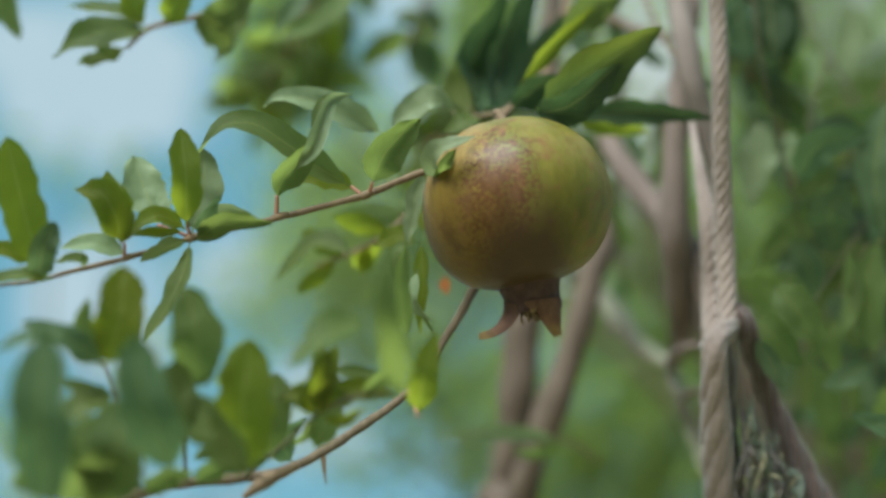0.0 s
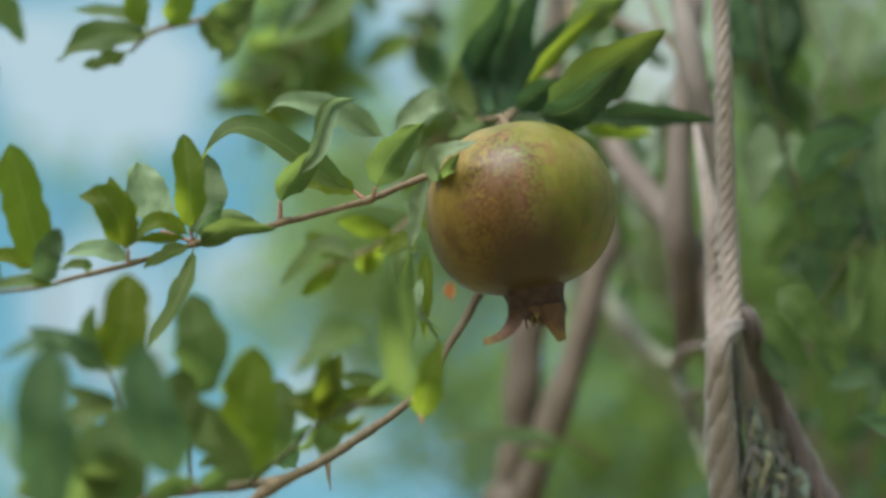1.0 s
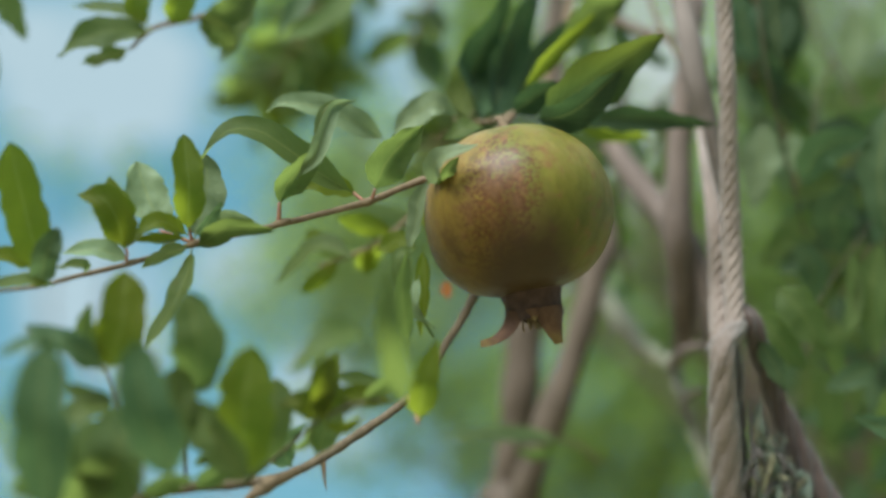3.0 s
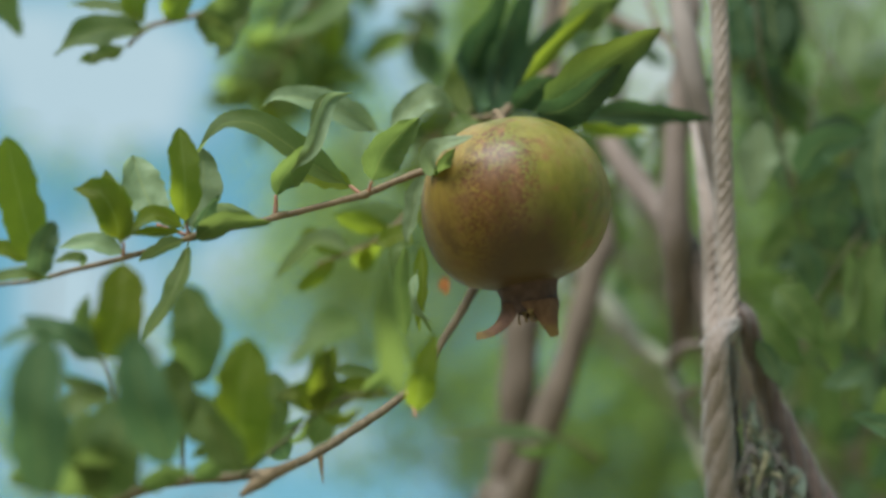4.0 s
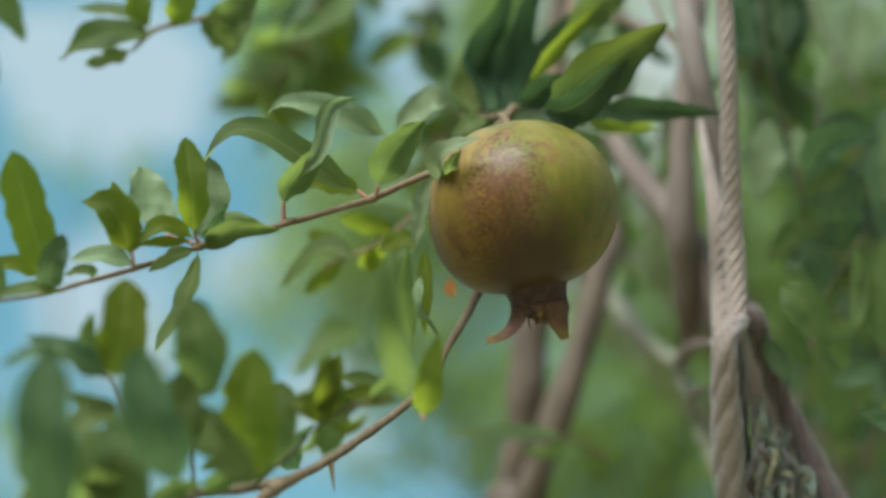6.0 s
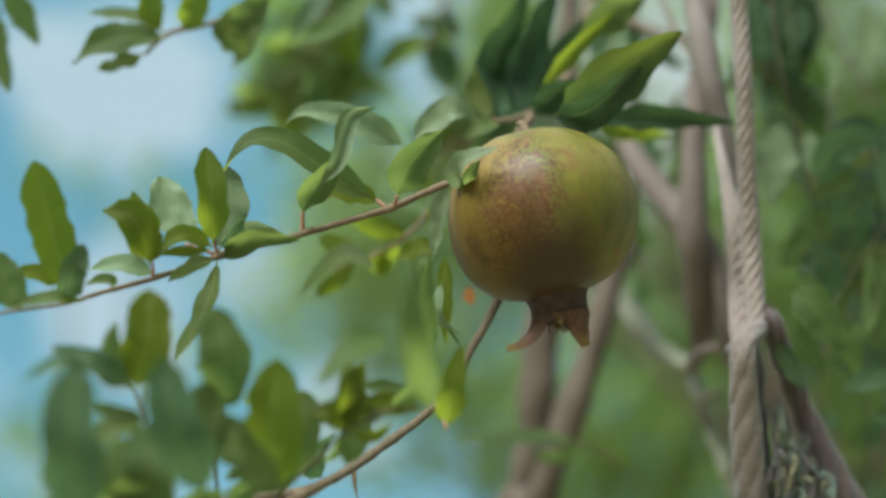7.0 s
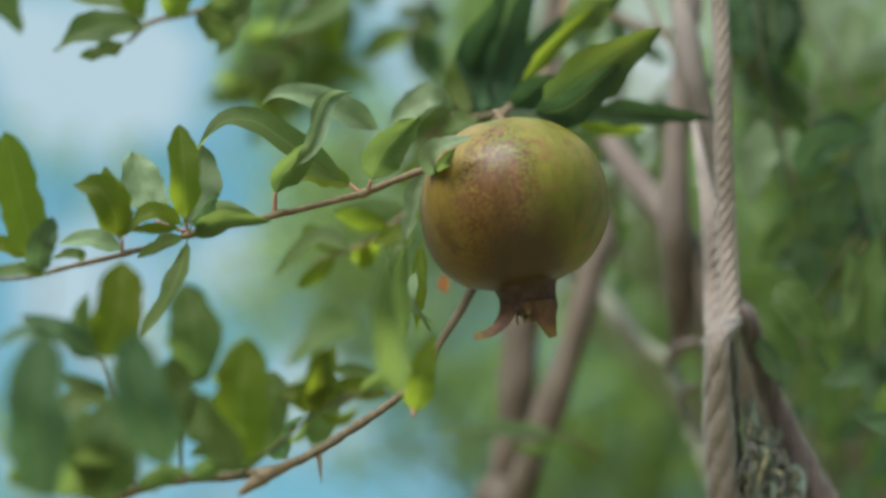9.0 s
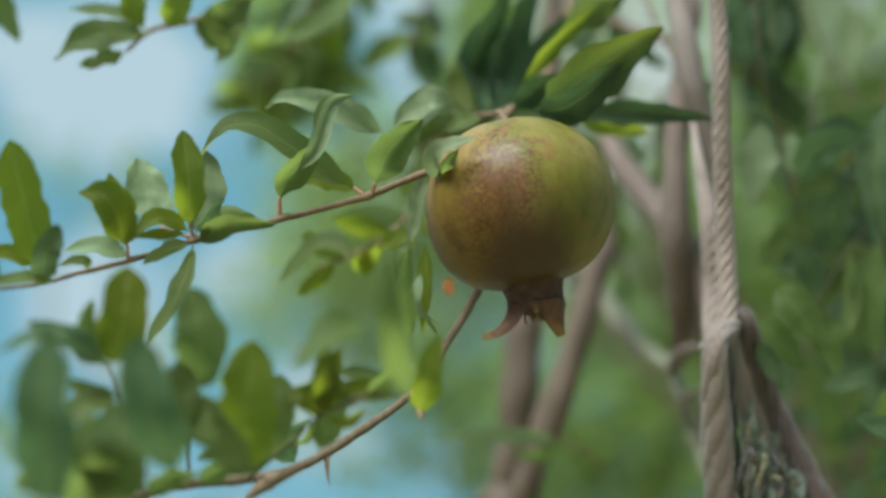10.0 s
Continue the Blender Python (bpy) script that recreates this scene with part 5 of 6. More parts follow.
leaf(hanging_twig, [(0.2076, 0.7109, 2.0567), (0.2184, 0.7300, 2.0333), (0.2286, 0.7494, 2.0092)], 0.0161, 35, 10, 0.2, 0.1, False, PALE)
leaf(side_twig, [(0.1903, 0.5996, 1.9522), (0.1966, 0.5843, 1.9683), (0.2249, 0.5813, 1.9764)], 0.0202, 10, 10, 0.2, 0.1, False, DEEP)
leaf(side_twig, [(0.2386, 0.5826, 1.9990), (0.2278, 0.5878, 1.9585), (0.2326, 0.6010, 1.9222)], 0.0227, 10, 10, 0.2, 0.1, False, DEEP)
leaf(side_twig, [(0.2220, 0.6072, 1.9571), (0.2126, 0.6208, 1.9461), (0.2192, 0.6366, 1.9287)], 0.0242, 10, 10, 0.2, 0.1, False, DEEP)
leaf(side_twig, [(0.1656, 0.5831, 1.8934), (0.1753, 0.5787, 1.8795), (0.1880, 0.5857, 1.8603)], 0.0195, 15, 10, 0.25, 0.1, False, GREEN)
leaf(side_twig, [(0.1602, 0.5968, 1.8818), (0.1677, 0.5926, 1.8674), (0.1819, 0.5976, 1.8535)], 0.0160, 20, 10, 0.25, 0.1, False, GREEN)
leaf(side_twig, [(0.2130, 0.6021, 1.9195), (0.2165, 0.6102, 1.8970), (0.2100, 0.6188, 1.8733)], 0.0109, 35, 10, 0.2, 0.1, False, GREEN)
leaf(side_twig, [(0.2294, 0.6000, 1.9251), (0.2237, 0.6102, 1.8970), (0.2273, 0.6214, 1.8663)], 0.0179, 15, 10, 0.2, 0.1, False, OLIVE)
leaf(side_twig, [(0.2334, 0.5827, 1.8166), (0.2138, 0.5731, 1.8169), (0.1919, 0.5662, 1.8227)], 0.0130, 15, 10, 0.2, 0.1, False, DEEP)
leaf(side_twig, [(0.1505, 0.5668, 1.8602), (0.1576, 0.5706, 1.8499), (0.1636, 0.5752, 1.8371)], 0.0101, 15, 10, 0.2, 0.1, False, DEEP)
leaf(side_twig, [(0.2022, 0.6570, 1.8727), (0.2129, 0.6634, 1.8549), (0.2176, 0.6819, 1.8300)], 0.0163, 15, 10, 0.2, 0.1, False, GREEN)
leaf(side_twig, [(0.2202, 0.6610, 1.9656), (0.2061, 0.6744, 1.9547), (0.1901, 0.6891, 1.9404)], 0.0219, 15, 10, 0.2, 0.1, False, GREEN)
leaf(side_twig, [(0.2336, 0.6397, 1.8681), (0.2189, 0.6426, 1.8600), (0.2051, 0.6449, 1.8537)], 0.0139, 15, 10, 0.2, 0.1, False, DEEP)
leaf(side_twig, [(0.1986, 0.6501, 1.9438), (0.2082, 0.6556, 1.9286), (0.2141, 0.6718, 1.9101)], 0.0166, 15, 10, 0.2, 0.1, False, DEEP)
leaf(side_twig, [(0.2128, 0.6314, 1.8911), (0.2098, 0.6365, 1.8767), (0.2156, 0.6515, 1.8616)], 0.0108, 15, 10, 0.2, 0.1, False, GREEN)
spray(tree, [(0.1349, 0.7185, 2.1819, 0.00117), (0.1160, 0.7218, 2.1436, 0.00116), (0.1006, 0.7311, 2.1182, 0.00096), (0.0871, 0.7416, 2.0892, 0.00077)], 9, 0.04, (DEEP, GREEN, DEEP,), 41)
spray(tree, [(0.1489, 0.7148, 2.0752, 0.00111), (0.1285, 0.7230, 2.0525, 0.00093), (0.1118, 0.7275, 2.0403, 0.00074), (0.0988, 0.7300, 2.0333, 0.00074)], 8, 0.038, (DEEP, GREEN,), 42)
spray(tree, [(-0.0370, 0.8021, 2.2740, 0.00397), (-0.0700, 0.7943, 2.2077, 0.00342), (-0.0936, 0.7913, 2.1574, 0.00292), (-0.1187, 0.8013, 2.1299, 0.00209), (-0.1396, 0.8084, 2.1103, 0.00167)], 34, 0.042, (GREEN, YOUNG, DEEP, GREEN,), 12)
spray(tree, [(0.0150, 0.7627, 2.2359, 0.00334), (-0.0057, 0.7611, 2.1818, 0.00286), (-0.0178, 0.7621, 2.1498, 0.00202), (-0.0258, 0.7690, 2.1308, 0.00162)], 12, 0.042, (DEEP, GREEN,), 13)
spray(tree, [(-0.0735, 0.7315, 2.2046, 0.00319), (-0.0884, 0.7392, 2.1542, 0.00276), (-0.1030, 0.7412, 2.1196, 0.00195), (-0.1224, 0.7505, 2.0939, 0.00156)], 28, 0.036, (YOUNG, GREEN, GREEN,), 14)
spray(tree, [(0.0512, 0.8352, 2.1828, 0.00265), (0.0328, 0.8354, 2.1240, 0.00259), (0.0068, 0.8352, 2.0953, 0.00214), (-0.0188, 0.8381, 2.0873, 0.00171)], 16, 0.05, (GREEN, DEEP, YOUNG,), 15)
# thin stems and leaves across the gap behind the large leaf
stem("limb", [(0.0839, 0.6907, 2.1415, 0.00371), (0.0988, 0.6976, 2.1223, 0.00334), (0.1192, 0.7016, 2.1115, 0.00334), (0.1342, 0.6948, 2.1008, 0.00293), (0.1488, 0.6870, 2.0930, 0.00253)], tree, BARK, "", steps=6, lumps=0.3)
stem("limb", [(0.1342, 0.6939, 2.1032, 0.00330), (0.1271, 0.7261, 2.1024, 0.00343), (0.1217, 0.7519, 2.0903, 0.00390), (0.1230, 0.7793, 2.0733, 0.00439), (0.1262, 0.7902, 2.0433, 0.00479)], tree, BARK, "", steps=6, lumps=0.3)
gap_twig = stem("twig", [(0.1526, 0.7173, 2.0682, 0.00149), (0.1426, 0.7243, 2.0490, 0.00111), (0.1285, 0.7326, 2.0263, 0.00111), (0.1118, 0.7377, 2.0124, 0.00074)], tree, TWIG_DARK, steps=5, around=7)
leaf(gap_twig, [(0.1508, 0.7192, 2.0630), (0.1452, 0.7262, 2.0438), (0.1396, 0.7377, 2.0124)], 0.0097, 15, 10, 0.2, 0.1, False, GREEN)
leaf(gap_twig, [(0.1359, 0.7300, 2.0333), (0.1192, 0.7326, 2.0263), (0.1025, 0.7338, 2.0228)], 0.0097, 15, 10, 0.2, 0.1, False, DEEP)
leaf(gap_twig, [(0.1248, 0.7338, 2.0228), (0.1322, 0.7364, 2.0158), (0.1452, 0.7351, 2.0193)], 0.0104, 15, 10, 0.2, 0.1, False, OLIVE)
leaf(gap_twig, [(0.1144, 0.7211, 2.0577), (0.1062, 0.7275, 2.0403), (0.1047, 0.7351, 2.0193)], 0.0089, 15, 10, 0.2, 0.1, False, DEEP)
leaf(gap_twig, [(0.1285, 0.7040, 2.1048), (0.1359, 0.7084, 2.0926), (0.1489, 0.7110, 2.0856)], 0.0097, 15, 10, 0.2, 0.1, False, DEEP)
leaf(gap_twig, [(0.1155, 0.7078, 2.0944), (0.1025, 0.7135, 2.0787), (0.0951, 0.7167, 2.0699)], 0.0089, 15, 10, 0.2, 0.1, False, OLIVE)
leaf(gap_twig, [(0.0988, 0.6983, 2.1205), (0.0914, 0.7034, 2.1066), (0.0951, 0.7072, 2.0961)], 0.0111, 15, 10, 0.2, 0.1, False, DEEP)
# large blurred leaves behind the rope: shade put into dark ones, bright gaps into pale ones
back_twig = stem("twig", [(0.2631, 0.7913, 2.2157, 0.00214), (0.2802, 0.8089, 2.1676, 0.00171), (0.2992, 0.8056, 2.1181, 0.00167), (0.3109, 0.8016, 2.0705, 0.00123), (0.3170, 0.8240, 2.0090, 0.00082)], tree, TWIG_DARK, steps=5, around=7)
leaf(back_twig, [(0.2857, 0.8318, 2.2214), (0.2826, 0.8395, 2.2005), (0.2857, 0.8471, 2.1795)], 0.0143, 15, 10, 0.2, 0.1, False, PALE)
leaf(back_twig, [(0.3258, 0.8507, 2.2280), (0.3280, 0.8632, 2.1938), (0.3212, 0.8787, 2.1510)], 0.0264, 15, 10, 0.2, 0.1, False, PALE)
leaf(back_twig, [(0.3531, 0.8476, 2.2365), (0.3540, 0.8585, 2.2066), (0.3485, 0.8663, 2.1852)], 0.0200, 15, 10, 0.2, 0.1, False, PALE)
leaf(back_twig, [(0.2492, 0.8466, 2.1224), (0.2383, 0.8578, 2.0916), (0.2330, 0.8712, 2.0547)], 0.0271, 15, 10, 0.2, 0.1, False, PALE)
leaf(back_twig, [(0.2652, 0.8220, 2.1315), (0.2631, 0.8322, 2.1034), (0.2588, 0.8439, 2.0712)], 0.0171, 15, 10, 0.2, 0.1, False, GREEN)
leaf(back_twig, [(0.1677, 0.6065, 2.0802), (0.1709, 0.6132, 2.0619), (0.1758, 0.6216, 2.0390)], 0.0195, 15, 10, 0.2, 0.1, False, SHADED)
leaf(back_twig, [(0.1872, 0.6054, 2.0832), (0.1888, 0.6121, 2.0649), (0.1911, 0.6208, 2.0411)], 0.0227, 15, 10, 0.2, 0.1, False, SHADED)
leaf(back_twig, [(0.2424, 0.6338, 2.0054), (0.2213, 0.6354, 2.0008), (0.2067, 0.6438, 1.9779)], 0.0188, 15, 10, 0.2, 0.1, False, SHADED)
leaf(back_twig, [(0.2587, 0.6299, 2.0161), (0.2528, 0.6421, 1.9825), (0.2473, 0.6577, 1.9397)], 0.0208, 15, 10, 0.2, 0.1, False, SHADED)
leaf(back_twig, [(0.2393, 0.6645, 1.9795), (0.2326, 0.6707, 1.9623), (0.2233, 0.6776, 1.9434)], 0.0194, 15, 10, 0.2, 0.1, False, SHADED)
leaf(back_twig, [(0.2209, 0.6753, 1.9497), (0.2092, 0.6788, 1.9403), (0.1959, 0.6813, 1.9334)], 0.0147, 15, 10, 0.2, 0.1, False, SHADED)
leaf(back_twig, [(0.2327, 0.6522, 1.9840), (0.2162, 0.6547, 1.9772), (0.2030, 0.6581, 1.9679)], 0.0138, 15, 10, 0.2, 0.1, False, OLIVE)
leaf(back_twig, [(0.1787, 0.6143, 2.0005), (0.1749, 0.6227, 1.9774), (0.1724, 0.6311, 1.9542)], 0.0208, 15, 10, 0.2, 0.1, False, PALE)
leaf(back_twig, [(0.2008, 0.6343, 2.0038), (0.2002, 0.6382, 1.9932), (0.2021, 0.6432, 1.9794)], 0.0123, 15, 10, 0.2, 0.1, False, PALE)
low_twig = stem("twig", [(0.0999, 0.7799, 1.8378, 0.00145), (0.0822, 0.7463, 1.8423, 0.00139), (0.0681, 0.7250, 1.8424, 0.00102)], tree, TWIG, steps=5, around=7)
leaf(low_twig, [(0.0705, 0.7253, 1.8417), (0.0488, 0.7140, 1.8435), (0.0219, 0.7087, 1.8435), (-0.0063, 0.7098, 1.8404)], 0.0105, -15, 10, 0.2, 0.08, False, PALE)
leaf(low_twig, [(0.0681, 0.7250, 1.8424), (0.0592, 0.7226, 1.8344), (0.0404, 0.7176, 1.8335)], 0.0097, -25, 10, 0.2, 0.08, False, GREEN)
spray(tree, [(-0.0069, 0.5717, 1.9421, 0.00144), (-0.0242, 0.5786, 1.9231, 0.00115), (-0.0414, 0.5825, 1.9123, 0.00115), (-0.0655, 0.5949, 1.9075, 0.00088)], 7, 0.035, (GREEN, YOUNG,), 17)
# unseen leaf sprays added overhead to shade the stems and the twigs behind the rope
spray(tree, [(0.118, 0.612, 2.24, 0.0030), (0.135, 0.560, 2.33, 0.0025), (0.120, 0.490, 2.38, 0.0018), (0.095, 0.420, 2.40, 0.0010)], 26, 0.050, (GREEN, DEEP, YOUNG), 61)
spray(tree, [(0.158, 0.597, 2.18, 0.0030), (0.190, 0.560, 2.30, 0.0025), (0.220, 0.520, 2.36, 0.0018), (0.250, 0.480, 2.39, 0.0010)], 26, 0.050, (GREEN, DEEP, YOUNG), 62)
spray(tree, [(0.085, 0.764, 2.22, 0.0034), (0.050, 0.680, 2.36, 0.0026), (0.020, 0.600, 2.42, 0.0018), (0.000, 0.520, 2.44, 0.0010)], 26, 0.050, (GREEN, DEEP, YOUNG), 63)
spray(tree, [(0.200, 0.665, 2.20, 0.0026), (0.250, 0.640, 2.32, 0.0022), (0.290, 0.600, 2.38, 0.0016), (0.330, 0.560, 2.40, 0.0010)], 26, 0.050, (GREEN, DEEP, YOUNG), 64)
# ---- trees behind ----
tree_a = thing("tree", (0.9, 4.6, 0), "leafy green orchard tree with a dense crown", "tree", "trees behind")
stem("trunk", [(0.9, 4.6, -0.02, 0.05), (0.872, 4.678, 1.563, 0.038), (0.829, 4.794, 2.604, 0.020)], tree_a, BARK, steps=8, around=12, lumps=0.3, lump_scale=6)
stem("limb", [(0.872, 4.678, 1.563, 0.023), (0.667, 4.724, 2.198, 0.014), (0.461, 4.770, 2.593, 0.004)], tree_a, BARK, steps=5, around=8)
stem("limb", [(0.872, 4.678, 1.563, 0.023), (0.963, 4.618, 2.198, 0.014), (1.054, 4.558, 2.593, 0.004)], tree_a, BARK, steps=5, around=8)
stem("limb", [(0.872, 4.678, 1.563, 0.023), (0.454, 4.800, 2.280, 0.014), (0.036, 4.923, 2.757, 0.004)], tree_a, BARK, steps=5, around=8)
stem("limb", [(0.872, 4.678, 1.563, 0.023), (0.859, 4.614, 2.499, 0.014), (0.846, 4.551, 3.195, 0.004)], tree_a, BARK, steps=5, around=8)
stem("limb", [(0.872, 4.678, 1.563, 0.023), (1.114, 4.465, 2.324, 0.014), (1.357, 4.253, 2.845, 0.004)], tree_a, BARK, steps=5, around=8)
stem("limb", [(0.872, 4.678, 1.563, 0.023), (1.231, 4.565, 2.049, 0.014), (1.591, 4.453, 2.295, 0.004)], tree_a, BARK, steps=5, around=8)
stem("limb", [(0.872, 4.678, 1.563, 0.023), (0.667, 4.841, 1.877, 0.014), (0.461, 5.004, 1.951, 0.004)], tree_a, BARK, steps=5, around=8)
stem("limb", [(0.872, 4.678, 1.563, 0.023), (0.35, 4.70, 1.98, 0.012), (-0.207, 4.961, 2.508, 0.004)], tree_a, BARK, steps=5, around=8)
crown(tree_a, [(0.501, 4.570, 2.593, 0.500, 1.000, 0.470, 1550), (1.054, 4.358, 2.593, 0.531, 1.000, 0.531, 1800), (0.036, 4.723, 2.757, 0.334, 1.000, 0.300, 280), (0.846, 4.351, 3.195, 0.491, 1.000, 0.470, 1500), (1.357, 4.053, 2.845, 0.468, 1.000, 0.585, 2300), (1.591, 4.253, 2.295, 0.390, 1.000, 0.351, 1200), (0.461, 4.804, 1.951, 0.854, 1.000, 0.427, 900), (-0.207, 4.761, 2.508, 0.330, 0.600, 0.150, 45)], 0.085, CROWN, 21)
tree_b = thing("tree", (1.7, 5.4, 0), "tall leafy tree with a pale green crown", "tree", "trees behind")
stem("trunk", [(1.7, 5.4, -0.02, 0.05), (1.657, 5.176, 2.391, 0.038), (1.592, 4.839, 3.985, 0.020)], tree_b, BARK, steps=8, around=12, lumps=0.3, lump_scale=6)
stem("limb", [(1.657, 5.176, 2.391, 0.023), (1.659, 4.922, 3.338, 0.014), (1.662, 4.667, 4.045, 0.004)], tree_b, BARK, steps=5, around=8)
stem("limb", [(1.657, 5.176, 2.391, 0.023), (1.462, 4.993, 3.142, 0.014), (1.267, 4.810, 3.652, 0.004)], tree_b, BARK, steps=5, around=8)
stem("limb", [(1.657, 5.176, 2.391, 0.023), (1.834, 5.001, 3.120, 0.014), (2.010, 4.826, 3.609, 0.004)], tree_b, BARK, steps=5, around=8)
stem("limb", [(1.657, 5.176, 2.391, 0.023), (1.543, 4.814, 3.632, 0.014), (1.430, 4.453, 4.634, 0.004)], tree_b, BARK, steps=5, around=8)
crown(tree_b, [(1.662, 4.467, 4.045, 0.534, 1.000, 0.557, 880), (1.267, 4.610, 3.652, 0.441, 1.000, 0.441, 520), (2.010, 4.626, 3.609, 0.464, 1.000, 0.696, 1360), (1.430, 4.253, 4.634, 0.696, 1.000, 0.348, 800)], 0.1, CROWN, 22)
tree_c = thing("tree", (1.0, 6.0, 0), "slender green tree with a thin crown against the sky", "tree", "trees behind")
stem("trunk", [(1.0, 6.0, -0.02, 0.04), (0.438, 5.754, 2.092, 0.030), (-0.404, 5.386, 3.486, 0.016)], tree_c, BARK, steps=8, around=12, lumps=0.3, lump_scale=6)
stem("limb", [(0.438, 5.754, 2.092, 0.018), (0.009, 5.453, 2.815, 0.011), (-0.420, 5.152, 3.299, 0.003)], tree_c, BARK, steps=5, around=8)
stem("limb", [(0.438, 5.754, 2.092, 0.018), (-0.099, 5.510, 2.952, 0.011), (-0.637, 5.265, 3.573, 0.003)], tree_c, BARK, steps=5, around=8)
stem("limb", [(0.438, 5.754, 2.092, 0.018), (0.089, 5.488, 3.011, 0.011), (-0.261, 5.222, 3.691, 0.003)], tree_c, BARK, steps=5, around=8)
stem("limb", [(0.438, 5.754, 2.092, 0.018), (0.142, 5.502, 2.679, 0.011), (-0.155, 5.251, 3.027, 0.003)], tree_c, BARK, steps=5, around=8)
stem("limb", [(0.438, 5.754, 2.092, 0.018), (-0.087, 5.441, 3.141, 0.011), (-0.612, 5.128, 3.950, 0.003)], tree_c, BARK, steps=5, around=8)
stem("limb", [(0.438, 5.754, 2.092, 0.018), (-0.225, 5.565, 2.799, 0.011), (-0.887, 5.376, 3.267, 0.003)], tree_c, BARK, steps=5, around=8)
stem("limb", [(0.438, 5.754, 2.092, 0.018), (0.289, 5.505, 2.964, 0.011), (0.140, 5.256, 3.596, 0.003)], tree_c, BARK, steps=5, around=8)
# this crown takes the leaf colour with sunlight painted in
crown(tree_c, [(-0.420, 4.952, 3.299, 0.435, 1.000, 0.290, 760), (-0.520, 5.065, 3.573, 0.280, 1.000, 0.226, 330), (-0.261, 5.022, 3.691, 0.376, 1.000, 0.326, 900), (-0.155, 5.051, 3.027, 0.362, 1.000, 0.241, 340), (-0.612, 4.928, 3.950, 0.376, 1.000, 0.201, 240), (-0.887, 5.176, 3.267, 0.226, 1.000, 0.150, 104), (0.140, 5.056, 3.596, 0.376, 1.000, 0.426, 880)], 0.085, CROWN_SUNLIT, 23)
tree_d = thing("tree", (1.7, 3.6, 0), "dark green tree with a broad shady crown", "tree", "trees behind")
stem("trunk", [(1.7, 3.6, -0.02, 0.05), (1.182, 3.228, 1.732, 0.038), (0.405, 2.670, 2.887, 0.020)], tree_d, BARK, steps=8, around=12, lumps=0.3, lump_scale=6)
stem("limb", [(1.182, 3.228, 1.732, 0.023), (0.471, 2.598, 2.331, 0.014), (-0.240, 1.968, 2.690, 0.004)], tree_d, BARK, steps=5, around=8)
stem("limb", [(1.182, 3.228, 1.732, 0.023), (0.639, 2.912, 2.493, 0.014), (0.095, 2.595, 3.013, 0.004)], tree_d, BARK, steps=5, around=8)
stem("limb", [(1.182, 3.228, 1.732, 0.023), (0.770, 2.945, 2.548, 0.014), (0.359, 2.662, 3.123, 0.004)], tree_d, BARK, steps=5, around=8)
stem("limb", [(1.182, 3.228, 1.732, 0.023), (0.924, 2.857, 2.497, 0.014), (0.665, 2.486, 3.021, 0.004)], tree_d, BARK, steps=5, around=8)
stem("limb", [(1.182, 3.228, 1.732, 0.023), (0.718, 2.976, 2.462, 0.014), (0.255, 2.724, 2.952, 0.004)], tree_d, BARK, steps=5, around=8)
stem("limb", [(1.182, 3.228, 1.732, 0.023), (0.993, 2.913, 2.344, 0.014), (0.804, 2.597, 2.715, 0.004)], tree_d, BARK, steps=5, around=8)
stem("limb", [(1.182, 3.228, 1.732, 0.023), (1.041, 2.917, 2.332, 0.014), (0.900, 2.606, 2.692, 0.004)], tree_d, BARK, steps=5, around=8)
crown(tree_d, [(-0.240, 1.768, 2.690, 0.097, 0.200, 0.093, 470), (0.095, 2.395, 3.013, 0.150, 0.300, 0.163, 520), (0.359, 2.462, 3.123, 0.169, 0.300, 0.078, 70), (0.665, 2.286, 3.021, 0.091, 0.300, 0.181, 420), (0.255, 2.524, 2.952, 0.182, 0.300, 0.104, 170), (0.804, 2.397, 2.715, 0.133, 0.300, 0.109, 180), (0.900, 2.406, 2.692, 0.097, 0.300, 0.169, 300)], 0.06, CROWN, 24)
tree_e = thing("tree", (-1.6, 4.4, 0), "low leafy shrub with small leaves", "tree", "trees behind")
stem("trunk", [(-1.6, 4.4, -0.02, 0.04), (-1.426, 4.489, 1.754, 0.030), (-1.164, 4.622, 2.924, 0.016)], tree_e, BARK, steps=8, around=12, lumps=0.3, lump_scale=6)
stem("limb", [(-1.426, 4.489, 1.754, 0.018), (-1.336, 4.462, 2.755, 0.011), (-1.247, 4.434, 3.516, 0.003)], tree_e, BARK, steps=5, around=8)
stem("limb", [(-1.426, 4.489, 1.754, 0.018), (-1.486, 4.451, 2.785, 0.011), (-1.546, 4.412, 3.576, 0.003)], tree_e, BARK, steps=5, around=8)
stem("limb", [(-1.426, 4.489, 1.754, 0.018), (-1.360, 4.424, 2.273, 0.011), (-1.295, 4.359, 2.552, 0.003)], tree_e, BARK, steps=5, around=8)
stem("limb", [(-1.426, 4.489, 1.754, 0.018), (-1.176, 4.481, 2.409, 0.011), (-0.927, 4.474, 2.823, 0.003)], tree_e, BARK, steps=5, around=8)
stem("limb", [(-1.426, 4.489, 1.754, 0.018), (-1.458, 4.444, 2.218, 0.011), (-1.490, 4.399, 2.442, 0.003)], tree_e, BARK, steps=5, around=8)
stem("limb", [(-1.426, 4.489, 1.754, 0.018), (-0.952, 4.622, 2.314, 0.011), (-0.478, 4.756, 2.633, 0.003)], tree_e, BARK, steps=5, around=8)
